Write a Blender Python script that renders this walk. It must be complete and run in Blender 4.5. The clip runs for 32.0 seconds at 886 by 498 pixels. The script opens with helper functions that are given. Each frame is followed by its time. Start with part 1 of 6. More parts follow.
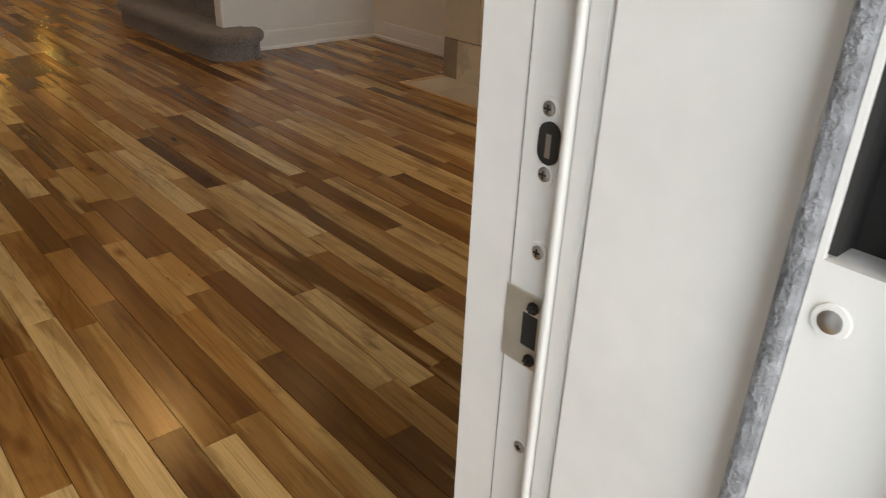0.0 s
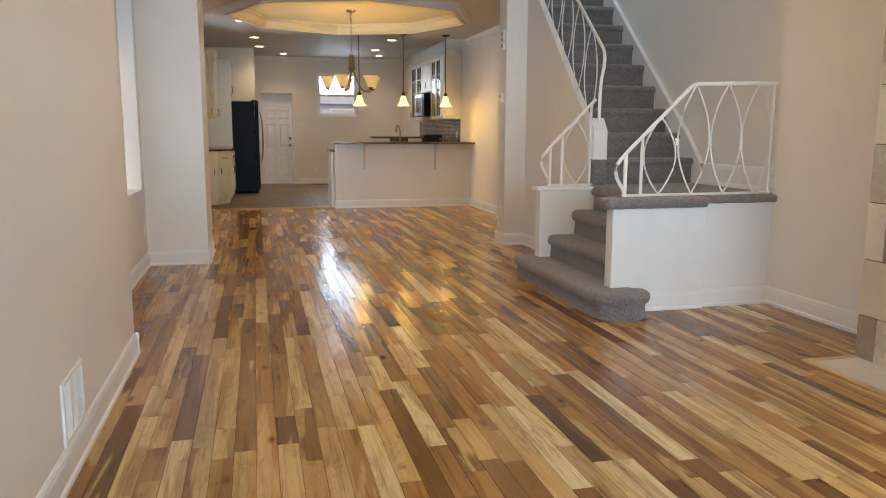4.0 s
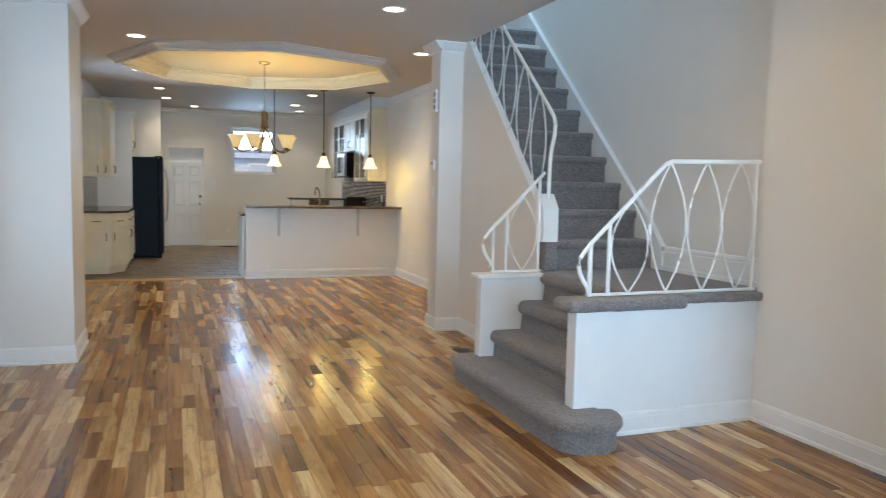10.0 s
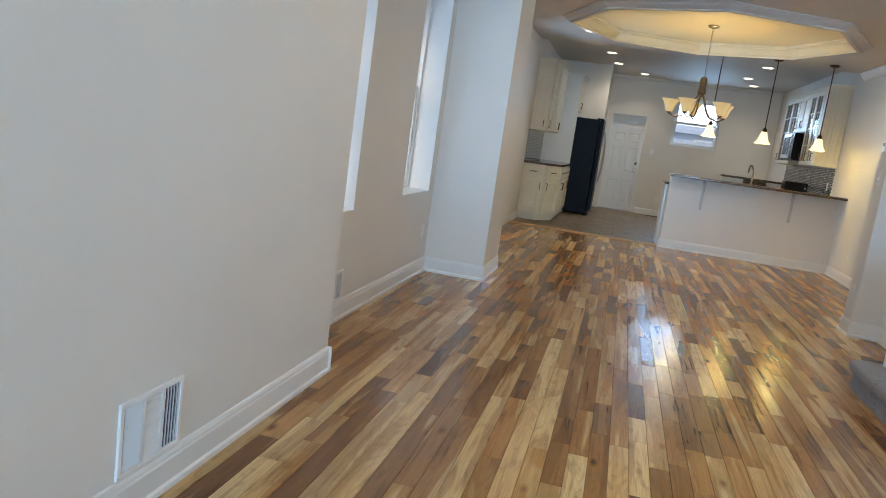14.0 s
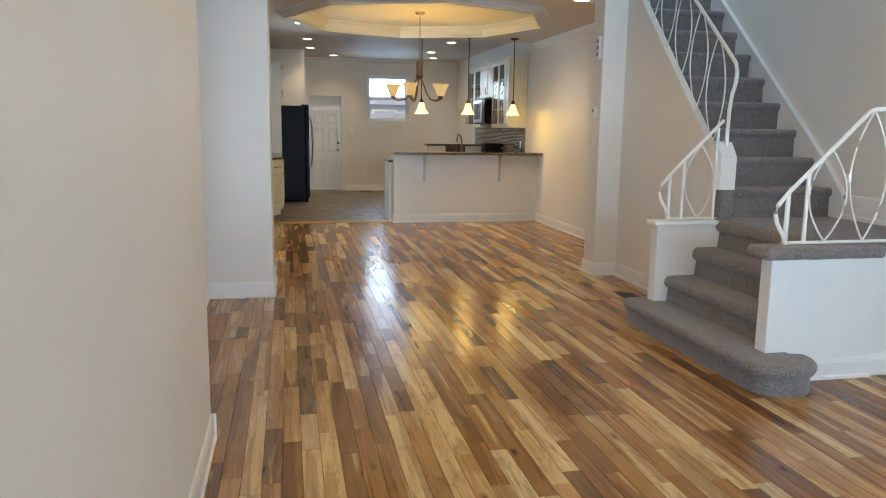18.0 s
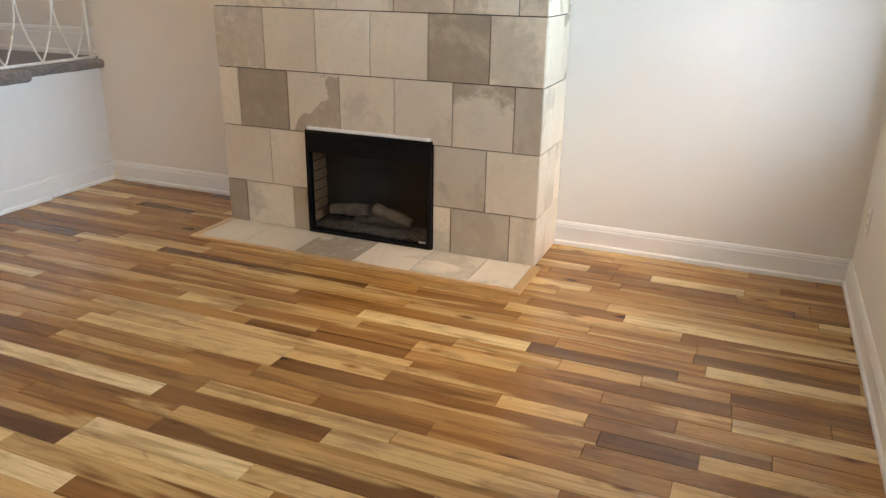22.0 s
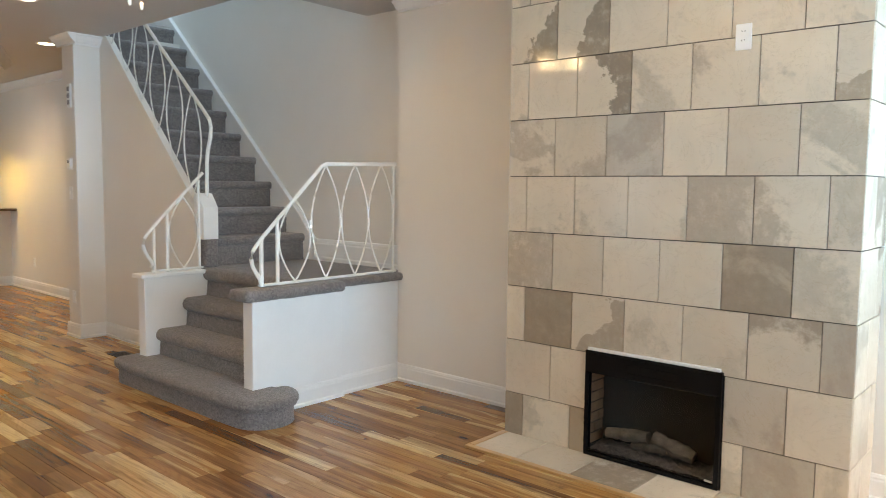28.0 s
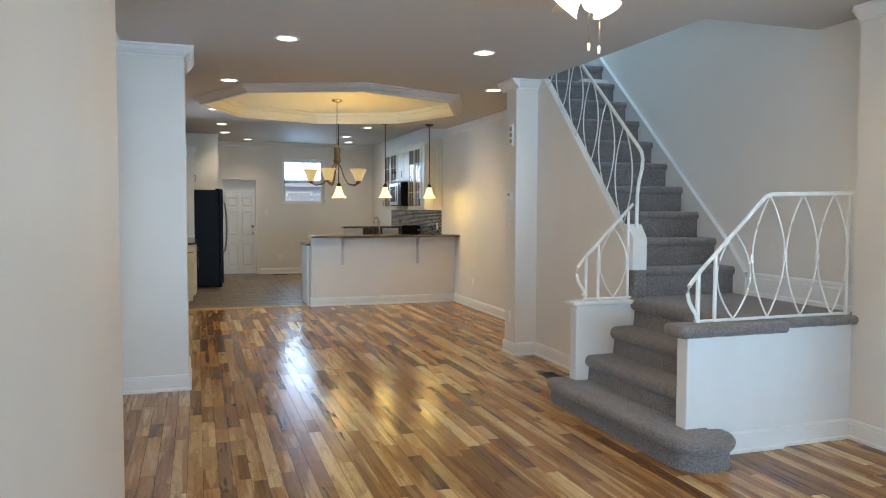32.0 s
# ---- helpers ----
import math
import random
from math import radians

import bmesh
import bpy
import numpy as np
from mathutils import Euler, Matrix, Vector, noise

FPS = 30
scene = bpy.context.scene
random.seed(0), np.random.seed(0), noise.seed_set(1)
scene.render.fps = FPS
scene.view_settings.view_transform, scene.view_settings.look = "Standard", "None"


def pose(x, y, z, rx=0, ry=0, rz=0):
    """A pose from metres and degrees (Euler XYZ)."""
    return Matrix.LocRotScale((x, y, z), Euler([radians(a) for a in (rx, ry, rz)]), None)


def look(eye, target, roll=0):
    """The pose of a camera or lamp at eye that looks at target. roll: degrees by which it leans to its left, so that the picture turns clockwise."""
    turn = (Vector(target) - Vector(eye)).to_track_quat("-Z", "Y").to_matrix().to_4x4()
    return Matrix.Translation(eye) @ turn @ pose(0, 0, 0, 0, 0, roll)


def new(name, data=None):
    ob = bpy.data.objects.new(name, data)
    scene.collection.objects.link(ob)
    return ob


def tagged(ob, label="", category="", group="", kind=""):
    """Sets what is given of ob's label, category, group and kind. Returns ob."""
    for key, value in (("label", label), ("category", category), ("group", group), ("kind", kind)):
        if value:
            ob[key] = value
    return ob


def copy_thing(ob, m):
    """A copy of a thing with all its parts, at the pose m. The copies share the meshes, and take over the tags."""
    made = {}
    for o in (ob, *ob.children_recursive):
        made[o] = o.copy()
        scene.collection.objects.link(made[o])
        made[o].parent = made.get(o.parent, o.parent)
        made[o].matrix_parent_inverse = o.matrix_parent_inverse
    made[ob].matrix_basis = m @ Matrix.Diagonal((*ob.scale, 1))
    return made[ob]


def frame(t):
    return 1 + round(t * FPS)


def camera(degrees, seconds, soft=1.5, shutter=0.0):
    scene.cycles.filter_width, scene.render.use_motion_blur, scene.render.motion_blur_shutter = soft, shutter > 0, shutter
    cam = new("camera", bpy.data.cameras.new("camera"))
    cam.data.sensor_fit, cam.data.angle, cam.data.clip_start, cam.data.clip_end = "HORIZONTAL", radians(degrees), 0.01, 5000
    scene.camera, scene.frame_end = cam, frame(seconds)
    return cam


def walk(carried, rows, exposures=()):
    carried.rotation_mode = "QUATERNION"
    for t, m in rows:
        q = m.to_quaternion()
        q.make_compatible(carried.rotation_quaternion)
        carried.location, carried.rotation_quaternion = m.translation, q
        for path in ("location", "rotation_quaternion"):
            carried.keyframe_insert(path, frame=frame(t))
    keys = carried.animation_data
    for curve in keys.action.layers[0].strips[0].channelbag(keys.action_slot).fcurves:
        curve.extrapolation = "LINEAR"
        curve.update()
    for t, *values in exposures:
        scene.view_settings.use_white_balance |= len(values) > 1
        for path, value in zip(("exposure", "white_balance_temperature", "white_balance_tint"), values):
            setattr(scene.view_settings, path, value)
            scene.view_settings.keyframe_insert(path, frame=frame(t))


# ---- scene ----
cam = camera(61.5, 32.0, soft=0.5, shutter=0.2)
PATH = [
    (0, (-3.12, -3.542, 1.139), (-1.924, -2.213, 0.245), 2.5),
    (0.5, (-3.141, -3.516, 1.145), (-2.01, -2.092, 0.314), 1.0),
    (1, (-3.148, -3.513, 1.174), (-2.077, -2.006, 0.41), -0.1),
    (1.5, (-3.207, -3.501, 1.2), (-2.247, -1.882, 0.524), -0.9),
    (2, (-3.231, -3.471, 1.198), (-2.387, -1.760, 0.599), -0.7),
    (2.5, (-3.224, -3.406, 1.223), (-2.479, -1.623, 0.705), -0.2),
    (3, (-3.227, -3.361, 1.238), (-2.578, -1.524, 0.787), 0.1),
    (3.5, (-3.215, -3.316, 1.231), (-2.655, -1.434, 0.853), 0.3),
    (4, (-3.201, -3.336, 1.239), (-2.722, -1.419, 0.927), 0.2),
    (4.5, (-3.169, -3.421, 1.295), (-2.759, -1.475, 1.085), -0.5),
    (6.5, (-3.147, -2.92, 1.407), (-2.621, -0.996, 1.259), 1.6),
    (7, (-3.155, -2.722, 1.411), (-2.477, -0.848, 1.251), 4.4),
    (7.5, (-3.141, -2.655, 1.424), (-2.322, -0.836, 1.283), 3.3),
    (8, (-3.116, -2.628, 1.396), (-2.154, -0.882, 1.242), 1.8),
    (8.5, (-3.072, -2.632, 1.379), (-2.031, -0.937, 1.17), 1.2),
    (9, (-3.004, -2.674, 1.368), (-1.954, -0.989, 1.13), 1.9),
    (9.5, (-2.964, -2.499, 1.376), (-1.987, -0.767, 1.167), 2.4),
    (10, (-2.94, -2.297, 1.399), (-2.262, -0.423, 1.231), 1.2),
    (10.5, (-2.889, -2.263, 1.4), (-2.529, -0.303, 1.231), 0.8),
    (11, (-2.754, -2.211, 1.379), (-2.72, -0.22, 1.199), 1.0),
    (11.5, (-2.594, -2.19, 1.375), (-2.824, -0.213, 1.181), 1.7),
    (12, (-2.565, -2.291, 1.373), (-2.922, -0.335, 1.162), 0.4),
    (12.5, (-2.56, -2.309, 1.361), (-3.011, -0.373, 1.147), -0.2),
    (13, (-2.578, -2.314, 1.281), (-2.998, -0.377, 1.015), 3.5),
    (13.5, (-2.618, -2.334, 1.25), (-2.992, -0.396, 0.923), 7.3),
    (15.5, (-2.728, -2.41, 1.323), (-3.317, -0.5, 1.243), 7.8),
    (16, (-2.829, -2.41, 1.424), (-3.125, -0.433, 1.476), 2.6),
    (16.5, (-2.98, -2.298, 1.435), (-3.045, -0.3, 1.494), 0.3),
    (17, (-3.199, -2.248, 1.455), (-3.095, -0.251, 1.404), 0.4),
    (17.5, (-3.433, -2.301, 1.443), (-3.124, -0.337, 1.228), 0.7),
    (18, (-3.524, -2.403, 1.428), (-3.121, -0.471, 1.108), 0.8),
    (18.5, (-3.566, -2.475, 1.42), (-3.06, -0.589, 0.986), 0.7),
    (19, (-3.613, -2.479, 1.39), (-2.977, -0.671, 0.819), 0.7),
    (19.5, (-3.555, -2.502, 1.354), (-2.762, -0.803, 0.659), 0.5),
    (20, (-3.511, -2.518, 1.324), (-2.52, -0.979, 0.518), 0.6),
    (20.5, (-3.465, -2.554, 1.281), (-2.271, -1.2, 0.42), 0.3),
    (21, (-3.413, -2.585, 1.279), (-2.011, -1.457, 0.407), 0.8),
    (21.5, (-3.363, -2.655, 1.317), (-1.773, -1.759, 0.498), 1.1),
    (22, (-3.313, -2.703, 1.359), (-1.582, -1.984, 0.662), 0.8),
    (22.5, (-3.314, -2.708, 1.383), (-1.48, -2.103, 0.866), 0.7),
    (23, (-3.322, -2.717, 1.42), (-1.438, -2.135, 1.086), 0.5),
    (23.5, (-3.325, -2.711, 1.436), (-1.428, -2.098, 1.278), 0.5),
    (24, (-3.328, -2.692, 1.467), (-1.444, -2.022, 1.433), 0.2),
    (24.5, (-3.326, -2.703, 1.435), (-1.469, -1.964, 1.511), 0.3),
    (26.5, (-3.391, -2.606, 1.402), (-1.633, -1.672, 1.207), 1.3),
    (27, (-3.388, -2.593, 1.408), (-1.703, -1.54, 1.178), 1.3),
    (27.5, (-3.395, -2.573, 1.423), (-1.803, -1.384, 1.202), 0.9),
    (28, (-3.423, -2.547, 1.428), (-1.933, -1.223, 1.261), 0.6),
    (28.5, (-3.454, -2.526, 1.443), (-2.072, -1.083, 1.358), 0.2),
    (29, (-3.464, -2.529, 1.504), (-2.201, -0.979, 1.503), -0.3),
    (29.5, (-3.528, -2.516, 1.543), (-2.368, -0.89, 1.639), -0.6),
    (30, (-3.551, -2.509, 1.538), (-2.522, -0.798, 1.66), 0.1),
    (30.5, (-3.569, -2.5, 1.52), (-2.671, -0.715, 1.604), 0.8),
    (31, (-3.576, -2.478, 1.516), (-2.783, -0.642, 1.528), 1.1),
    (31.5, (-3.597, -2.442, 1.486), (-2.893, -0.571, 1.441), 1.0),
    (32, (-3.583, -2.397, 1.474), (-2.957, -0.501, 1.366), 0.2),
]
walk(cam, [(t, look(eye, target, roll)) for t, eye, target, roll in PATH],
     exposures=[(0.0, -1.25, 11500, 28), (1.0, -1.1, 11000, 28), (2.0, -0.05, 9200, 26), (3.0, 0.0, 8800, 24), (4.5, 0.05, 7900, 19),
                (6.5, 0.15, 7100, 13), (8.0, 0.15, 6900, 11), (10.0, 0.3, 6500, 12), (11.0, 0.3, 6100, 10), (13.0, 0.17, 6150, 10), (16.0, 0.0, 6500, 12), (18.0, 0.08, 7200, 14), (19.0, 0.12, 7300, 14), (20.0, 0.5, 6900, 12), (21.0, 0.4, 6900, 13),
                (22.0, 0.05, 8300, 21), (23.0, -0.4, 8700, 22), (24.5, -0.4, 9000, 24), (26.5, -0.1, 8300, 19), (28.0, 0.2, 7700, 16), (29.0, 0.1, 7300, 14), (32.0, 0.1, 6600, 11)])

# ---------------------------------------------------------------- light
world = bpy.data.worlds.new("sky")
scene.world = world
world.use_nodes = True
sky = world.node_tree.nodes.new("ShaderNodeTexSky")
sky.sky_type, sky.sun_disc = "NISHITA", False
sky.sun_elevation, sky.sun_rotation = radians(38), radians(200)
world.node_tree.links.new(sky.outputs[0], world.node_tree.nodes["Background"].inputs[0])
world.node_tree.nodes["Background"].inputs[1].default_value = 0.14

sun = new("sun", bpy.data.lights.new("sun", "SUN"))
sun.data.energy, sun.data.angle, sun.data.color = 1.2, radians(10), (1.0, 0.96, 0.9)
sun.rotation_euler = (radians(52), 0, radians(-20))

WARM = (1.0, 0.70, 0.32)
AMBER = (1.0, 0.71, 0.19)
BULB = (1.0, 0.74, 0.28)
SOFT = (1.0, 0.85, 0.63)
DAY = (0.41, 0.70, 1.0)
SHADE_DAY = (0.38, 0.67, 1.0)


def area_lamp(name, m, w, h, watts, color, spread=180):
    """A rectangular lamp that shines along its own -z."""
    ob = new(name, bpy.data.lights.new(name, "AREA"))
    ob.data.shape, ob.data.size, ob.data.size_y = "RECTANGLE", w, h
    ob.data.energy, ob.data.color, ob.data.spread = watts, color, radians(spread)
    ob.matrix_world = m
    return ob


# skylight in the openings of the outer walls
area_lamp("window_light", pose(-4.66, 1.55, 1.57, 90, 0, -90), 0.84, 1.76, 4.5, SHADE_DAY, 130)
area_lamp("window_light", pose(-4.66, 3.38, 1.57, 90, 0, -90), 0.78, 1.68, 4.5, SHADE_DAY, 130)
area_lamp("window_light", pose(-4.63, 7.565, 1.55, 90, 0, -58), 0.7, 1.66, 24, DAY, 150)
area_lamp("window_light", pose(-0.95, -4.7, 1.15, 99, 0, 0), 2.7, 1.5, 90, DAY, 112)
area_lamp("window_light", pose(-1.29, 14.80, 2.33, 85, 0, 180), 0.8, 0.42, 9, DAY, 120)
area_lamp("window_light", pose(-1.29, 14.93, 2.40, 75, 0, 180), 0.9, 0.42, 5, DAY, 140)
area_lamp("door_light", pose(-3.2, -4.2, 1.3, 90, 0, -8), 1.0, 2.0, 92, DAY)
# assumed skylight, never in view, added for the bluish light on the stairs
area_lamp("assumed_skylight_light", pose(0.14, 4.6, 5.42, 0, 0, 0), 0.9, 1.7, 30, DAY)
CAN_WATTS, DINING_WATTS, KITCHEN_WATTS, FAN_WATTS, CHAND_WATTS, PEND_WATTS = 9.5, 14, 33, 19, 28, 8


# ---------------------------------------------------------------- materials
def nodes_of(name):
    m = bpy.data.materials.new(name)
    m.use_nodes = True
    nt = m.node_tree
    return m, nt, nt.nodes["Principled BSDF"]


def node(nt, kind, **sockets):
    n = nt.nodes.new(kind)
    for k, v in sockets.items():
        n.inputs[k.replace("_", " ")].default_value = v
    return n


def mapped(nt, source, scale, offset=None):
    mp = nt.nodes.new("ShaderNodeMapping")
    mp.inputs["Scale"].default_value = scale
    nt.links.new(source, mp.inputs["Vector"])
    if offset is not None:
        nt.links.new(offset, mp.inputs["Location"])
    return mp.outputs[0]


def ramp(nt, fac, stops, interp="LINEAR"):
    r = nt.nodes.new("ShaderNodeValToRGB")
    r.color_ramp.interpolation = interp
    while len(r.color_ramp.elements) < len(stops):
        r.color_ramp.elements.new(0.5)
    for e, (p, c) in zip(r.color_ramp.elements, stops):
        e.position, e.color = p, (*c, 1) if len(c) == 3 else c
    nt.links.new(fac, r.inputs[0])
    return r.outputs[0]


def mix(nt, fac, a, b, blend="MIX"):
    n = nt.nodes.new("ShaderNodeMix")
    n.data_type, n.blend_type = "RGBA", blend
    for sock, v in ((n.inputs["Factor"], fac), (n.inputs["A"], a), (n.inputs["B"], b)):
        if isinstance(v, (int, float)):
            sock.default_value = v
        elif isinstance(v, tuple):
            sock.default_value = (*v, 1) if len(v) == 3 else v
        else:
            nt.links.new(v, sock)
    return n.outputs["Result"]


def noise_tex(nt, vec, scale, detail=4.0, rough=0.55, dist=0.0):
    n = node(nt, "ShaderNodeTexNoise", Scale=scale, Detail=detail, Roughness=rough, Distortion=dist)
    nt.links.new(vec, n.inputs["Vector"])
    return n.outputs["Fac"]


def bump(nt, bsdf, height, strength, distance):
    b = node(nt, "ShaderNodeBump", Strength=strength, Distance=distance)
    nt.links.new(height, b.inputs["Height"])
    nt.links.new(b.outputs[0], bsdf.inputs["Normal"])


def place(nt):
    return nt.nodes.new("ShaderNodeNewGeometry").outputs["Position"]


def surface(name, color, rough=0.5, metal=0.0, vary=0.06, scale=3.0, fine=90.0, relief=0.05, depth=0.002, coat=0.0):
    """A plain material with two scales of variation in colour, gloss and relief."""
    m, nt, b = nodes_of(name)
    p = place(nt)
    big, small = noise_tex(nt, p, scale, 3), noise_tex(nt, p, fine, 3)
    dark = tuple(c * (1 - vary) for c in color)
    light = tuple(min(1, c * (1 + vary)) for c in color)
    c = ramp(nt, big, [(0.3, dark), (0.7, light)])
    c = mix(nt, 0.25, c, ramp(nt, small, [(0.3, dark), (0.7, light)]))
    nt.links.new(c, b.inputs["Base Color"])
    r = nt.nodes.new("ShaderNodeMapRange")
    r.inputs["To Min"].default_value, r.inputs["To Max"].default_value = rough * 0.85, min(1, rough * 1.15)
    nt.links.new(big, r.inputs[0])
    nt.links.new(r.outputs[0], b.inputs["Roughness"])
    b.inputs["Metallic"].default_value = metal
    b.inputs["Coat Weight"].default_value = coat
    if relief:
        bump(nt, b, small, relief, depth)
    return m


def glowing(name, color, strength, base=(0.9, 0.88, 0.8)):
    m, nt, b = nodes_of(name)
    b.inputs["Base Color"].default_value = (*base, 1)
    b.inputs["Roughness"].default_value = 0.35
    b.inputs["Emission Color"].default_value = (*color, 1)
    b.inputs["Emission Strength"].default_value = strength
    return m


def glass(name, color=(1, 1, 1), rough=0.0):
    m, nt, b = nodes_of(name)
    b.inputs["Base Color"].default_value = (*color, 1)
    b.inputs["Roughness"].default_value = rough
    b.inputs["Transmission Weight"].default_value = 1.0
    b.inputs["IOR"].default_value = 1.45
    return m


TONES_OF_WOOD = [(0.0, (0.150, 0.062, 0.019)), (0.06, (0.245, 0.107, 0.030)), (0.15, (0.36, 0.168, 0.047)), (0.27, (0.455, 0.228, 0.070)), (0.38, (0.29, 0.130, 0.037)), (0.48, (0.44, 0.212, 0.064)),
                 (0.58, (0.54, 0.295, 0.105)), (0.68, (0.25, 0.118, 0.037)), (0.75, (0.50, 0.268, 0.092)), (0.85, (0.66, 0.42, 0.175)), (0.95, (0.78, 0.56, 0.28))]
PALE_WOOD = [(0.0, (0.78, 0.565, 0.28)), (1.0, (0.84, 0.65, 0.37))]


def hickory(name, per_object, tones=TONES_OF_WOOD):
    """Satin-varnished hickory boards of strongly mixed tones, grain along y."""
    m, nt, b = nodes_of(name)
    if per_object:
        rnd = nt.nodes.new("ShaderNodeObjectInfo").outputs["Random"]
    else:
        rnd = nt.nodes.new("ShaderNodeNewGeometry").outputs["Random Per Island"]
    p = place(nt)
    shift = nt.nodes.new("ShaderNodeVectorMath")
    shift.operation = "SCALE"
    shift.inputs[0].default_value = (1300.0, 3700.0, 700.0)
    nt.links.new(rnd, shift.inputs["Scale"])
    off = shift.outputs[0]
    tone = ramp(nt, rnd, tones)
    # heartwood and sapwood meet along wandering lines in part of the boards
    split = noise_tex(nt, mapped(nt, p, (8.5, 0.7, 1.0), off), 1.0, 3, 0.5, 0.35)
    c = mix(nt, ramp(nt, split, [(0.53, (0, 0, 0)), (0.57, (0.75, 0.75, 0.75))]), tone, mix(nt, 1.0, tone, (0.60, 0.52, 0.44), "MULTIPLY"))
    c = mix(nt, ramp(nt, split, [(0.38, (0.75, 0.75, 0.75)), (0.42, (0, 0, 0))]), c, (0.66, 0.43, 0.18))
    # soft smoky clouds and olive stains
    c = mix(nt, ramp(nt, noise_tex(nt, mapped(nt, p, (11.0, 3.2, 1.0), off), 1.5, 5, 0.62, 0.9), [(0.54, (0, 0, 0)), (0.74, (0.62, 0.62, 0.62))]), c, (0.20, 0.105, 0.040))
    # streaks along the board
    streak = noise_tex(nt, mapped(nt, p, (44.0, 1.5, 1.0), off), 1.0, 4, 0.6, 0.5)
    c = mix(nt, 0.8, c, ramp(nt, streak, [(0.30, (0.52, 0.44, 0.37)), (0.46, (0.94, 0.92, 0.90)), (0.66, (1.06, 1.06, 1.06)), (0.78, (1.20, 1.22, 1.26))]), "MULTIPLY")
    # flame figure
    bend = noise_tex(nt, mapped(nt, p, (6.0, 0.45, 1.0), off), 1.0, 1, 0.4, 0.0)
    rings = node(nt, "ShaderNodeTexNoise", Scale=1.0, Detail=1.0)
    rings.noise_dimensions = "1D"
    band = nt.nodes.new("ShaderNodeMath")
    band.operation = "MULTIPLY"
    band.inputs[1].default_value = 70.0
    nt.links.new(bend, band.inputs[0])
    nt.links.new(band.outputs[0], rings.inputs["W"])
    c = mix(nt, 0.28, c, ramp(nt, rings.outputs["Fac"], [(0.30, (0.62, 0.54, 0.47)), (0.48, (0.98, 0.97, 0.95)), (0.7, (1.08, 1.08, 1.08))]), "MULTIPLY")
    grain = noise_tex(nt, mapped(nt, p, (330.0, 8.0, 1.0), off), 1.0, 4, 0.65, 0.3)
    c = mix(nt, 0.4, c, ramp(nt, grain, [(0.3, (0.58, 0.51, 0.45)), (0.52, (1, 1, 1)), (0.8, (1.1, 1.09, 1.07))]), "MULTIPLY")
    # knots and mineral flecks
    vo = node(nt, "ShaderNodeTexVoronoi", Scale=1.0)
    nt.links.new(mapped(nt, p, (6.0, 2.4, 1.0), off), vo.inputs["Vector"])
    c = mix(nt, 0.9, c, ramp(nt, vo.outputs["Distance"], [(0.0, (0.10, 0.055, 0.03)), (0.045, (0.26, 0.17, 0.11)), (0.07, (0.55, 0.43, 0.33)), (0.14, (1, 1, 1))]), "MULTIPLY")
    fleck = node(nt, "ShaderNodeTexVoronoi", Scale=1.0)
    nt.links.new(mapped(nt, p, (13.0, 4.5, 1.0), off), fleck.inputs["Vector"])
    c = mix(nt, 0.7, c, ramp(nt, fleck.outputs["Distance"], [(0.0, (0.16, 0.09, 0.05)), (0.03, (0.45, 0.34, 0.25)), (0.05, (1, 1, 1))]), "MULTIPLY")
    nt.links.new(c, b.inputs["Base Color"])
    rr = ramp(nt, noise_tex(nt, p, 2.2, 3), [(0.3, (0.175, 0.175, 0.175)), (0.7, (0.245, 0.245, 0.245))])
    nt.links.new(rr, b.inputs["Roughness"])
    b.inputs["Specular IOR Level"].default_value = 0.52
    bump(nt, b, mix(nt, 0.3, noise_tex(nt, mapped(nt, p, (9.0, 2.0, 1.0), off), 1.0, 2), grain), 0.015, 0.003)
    return m


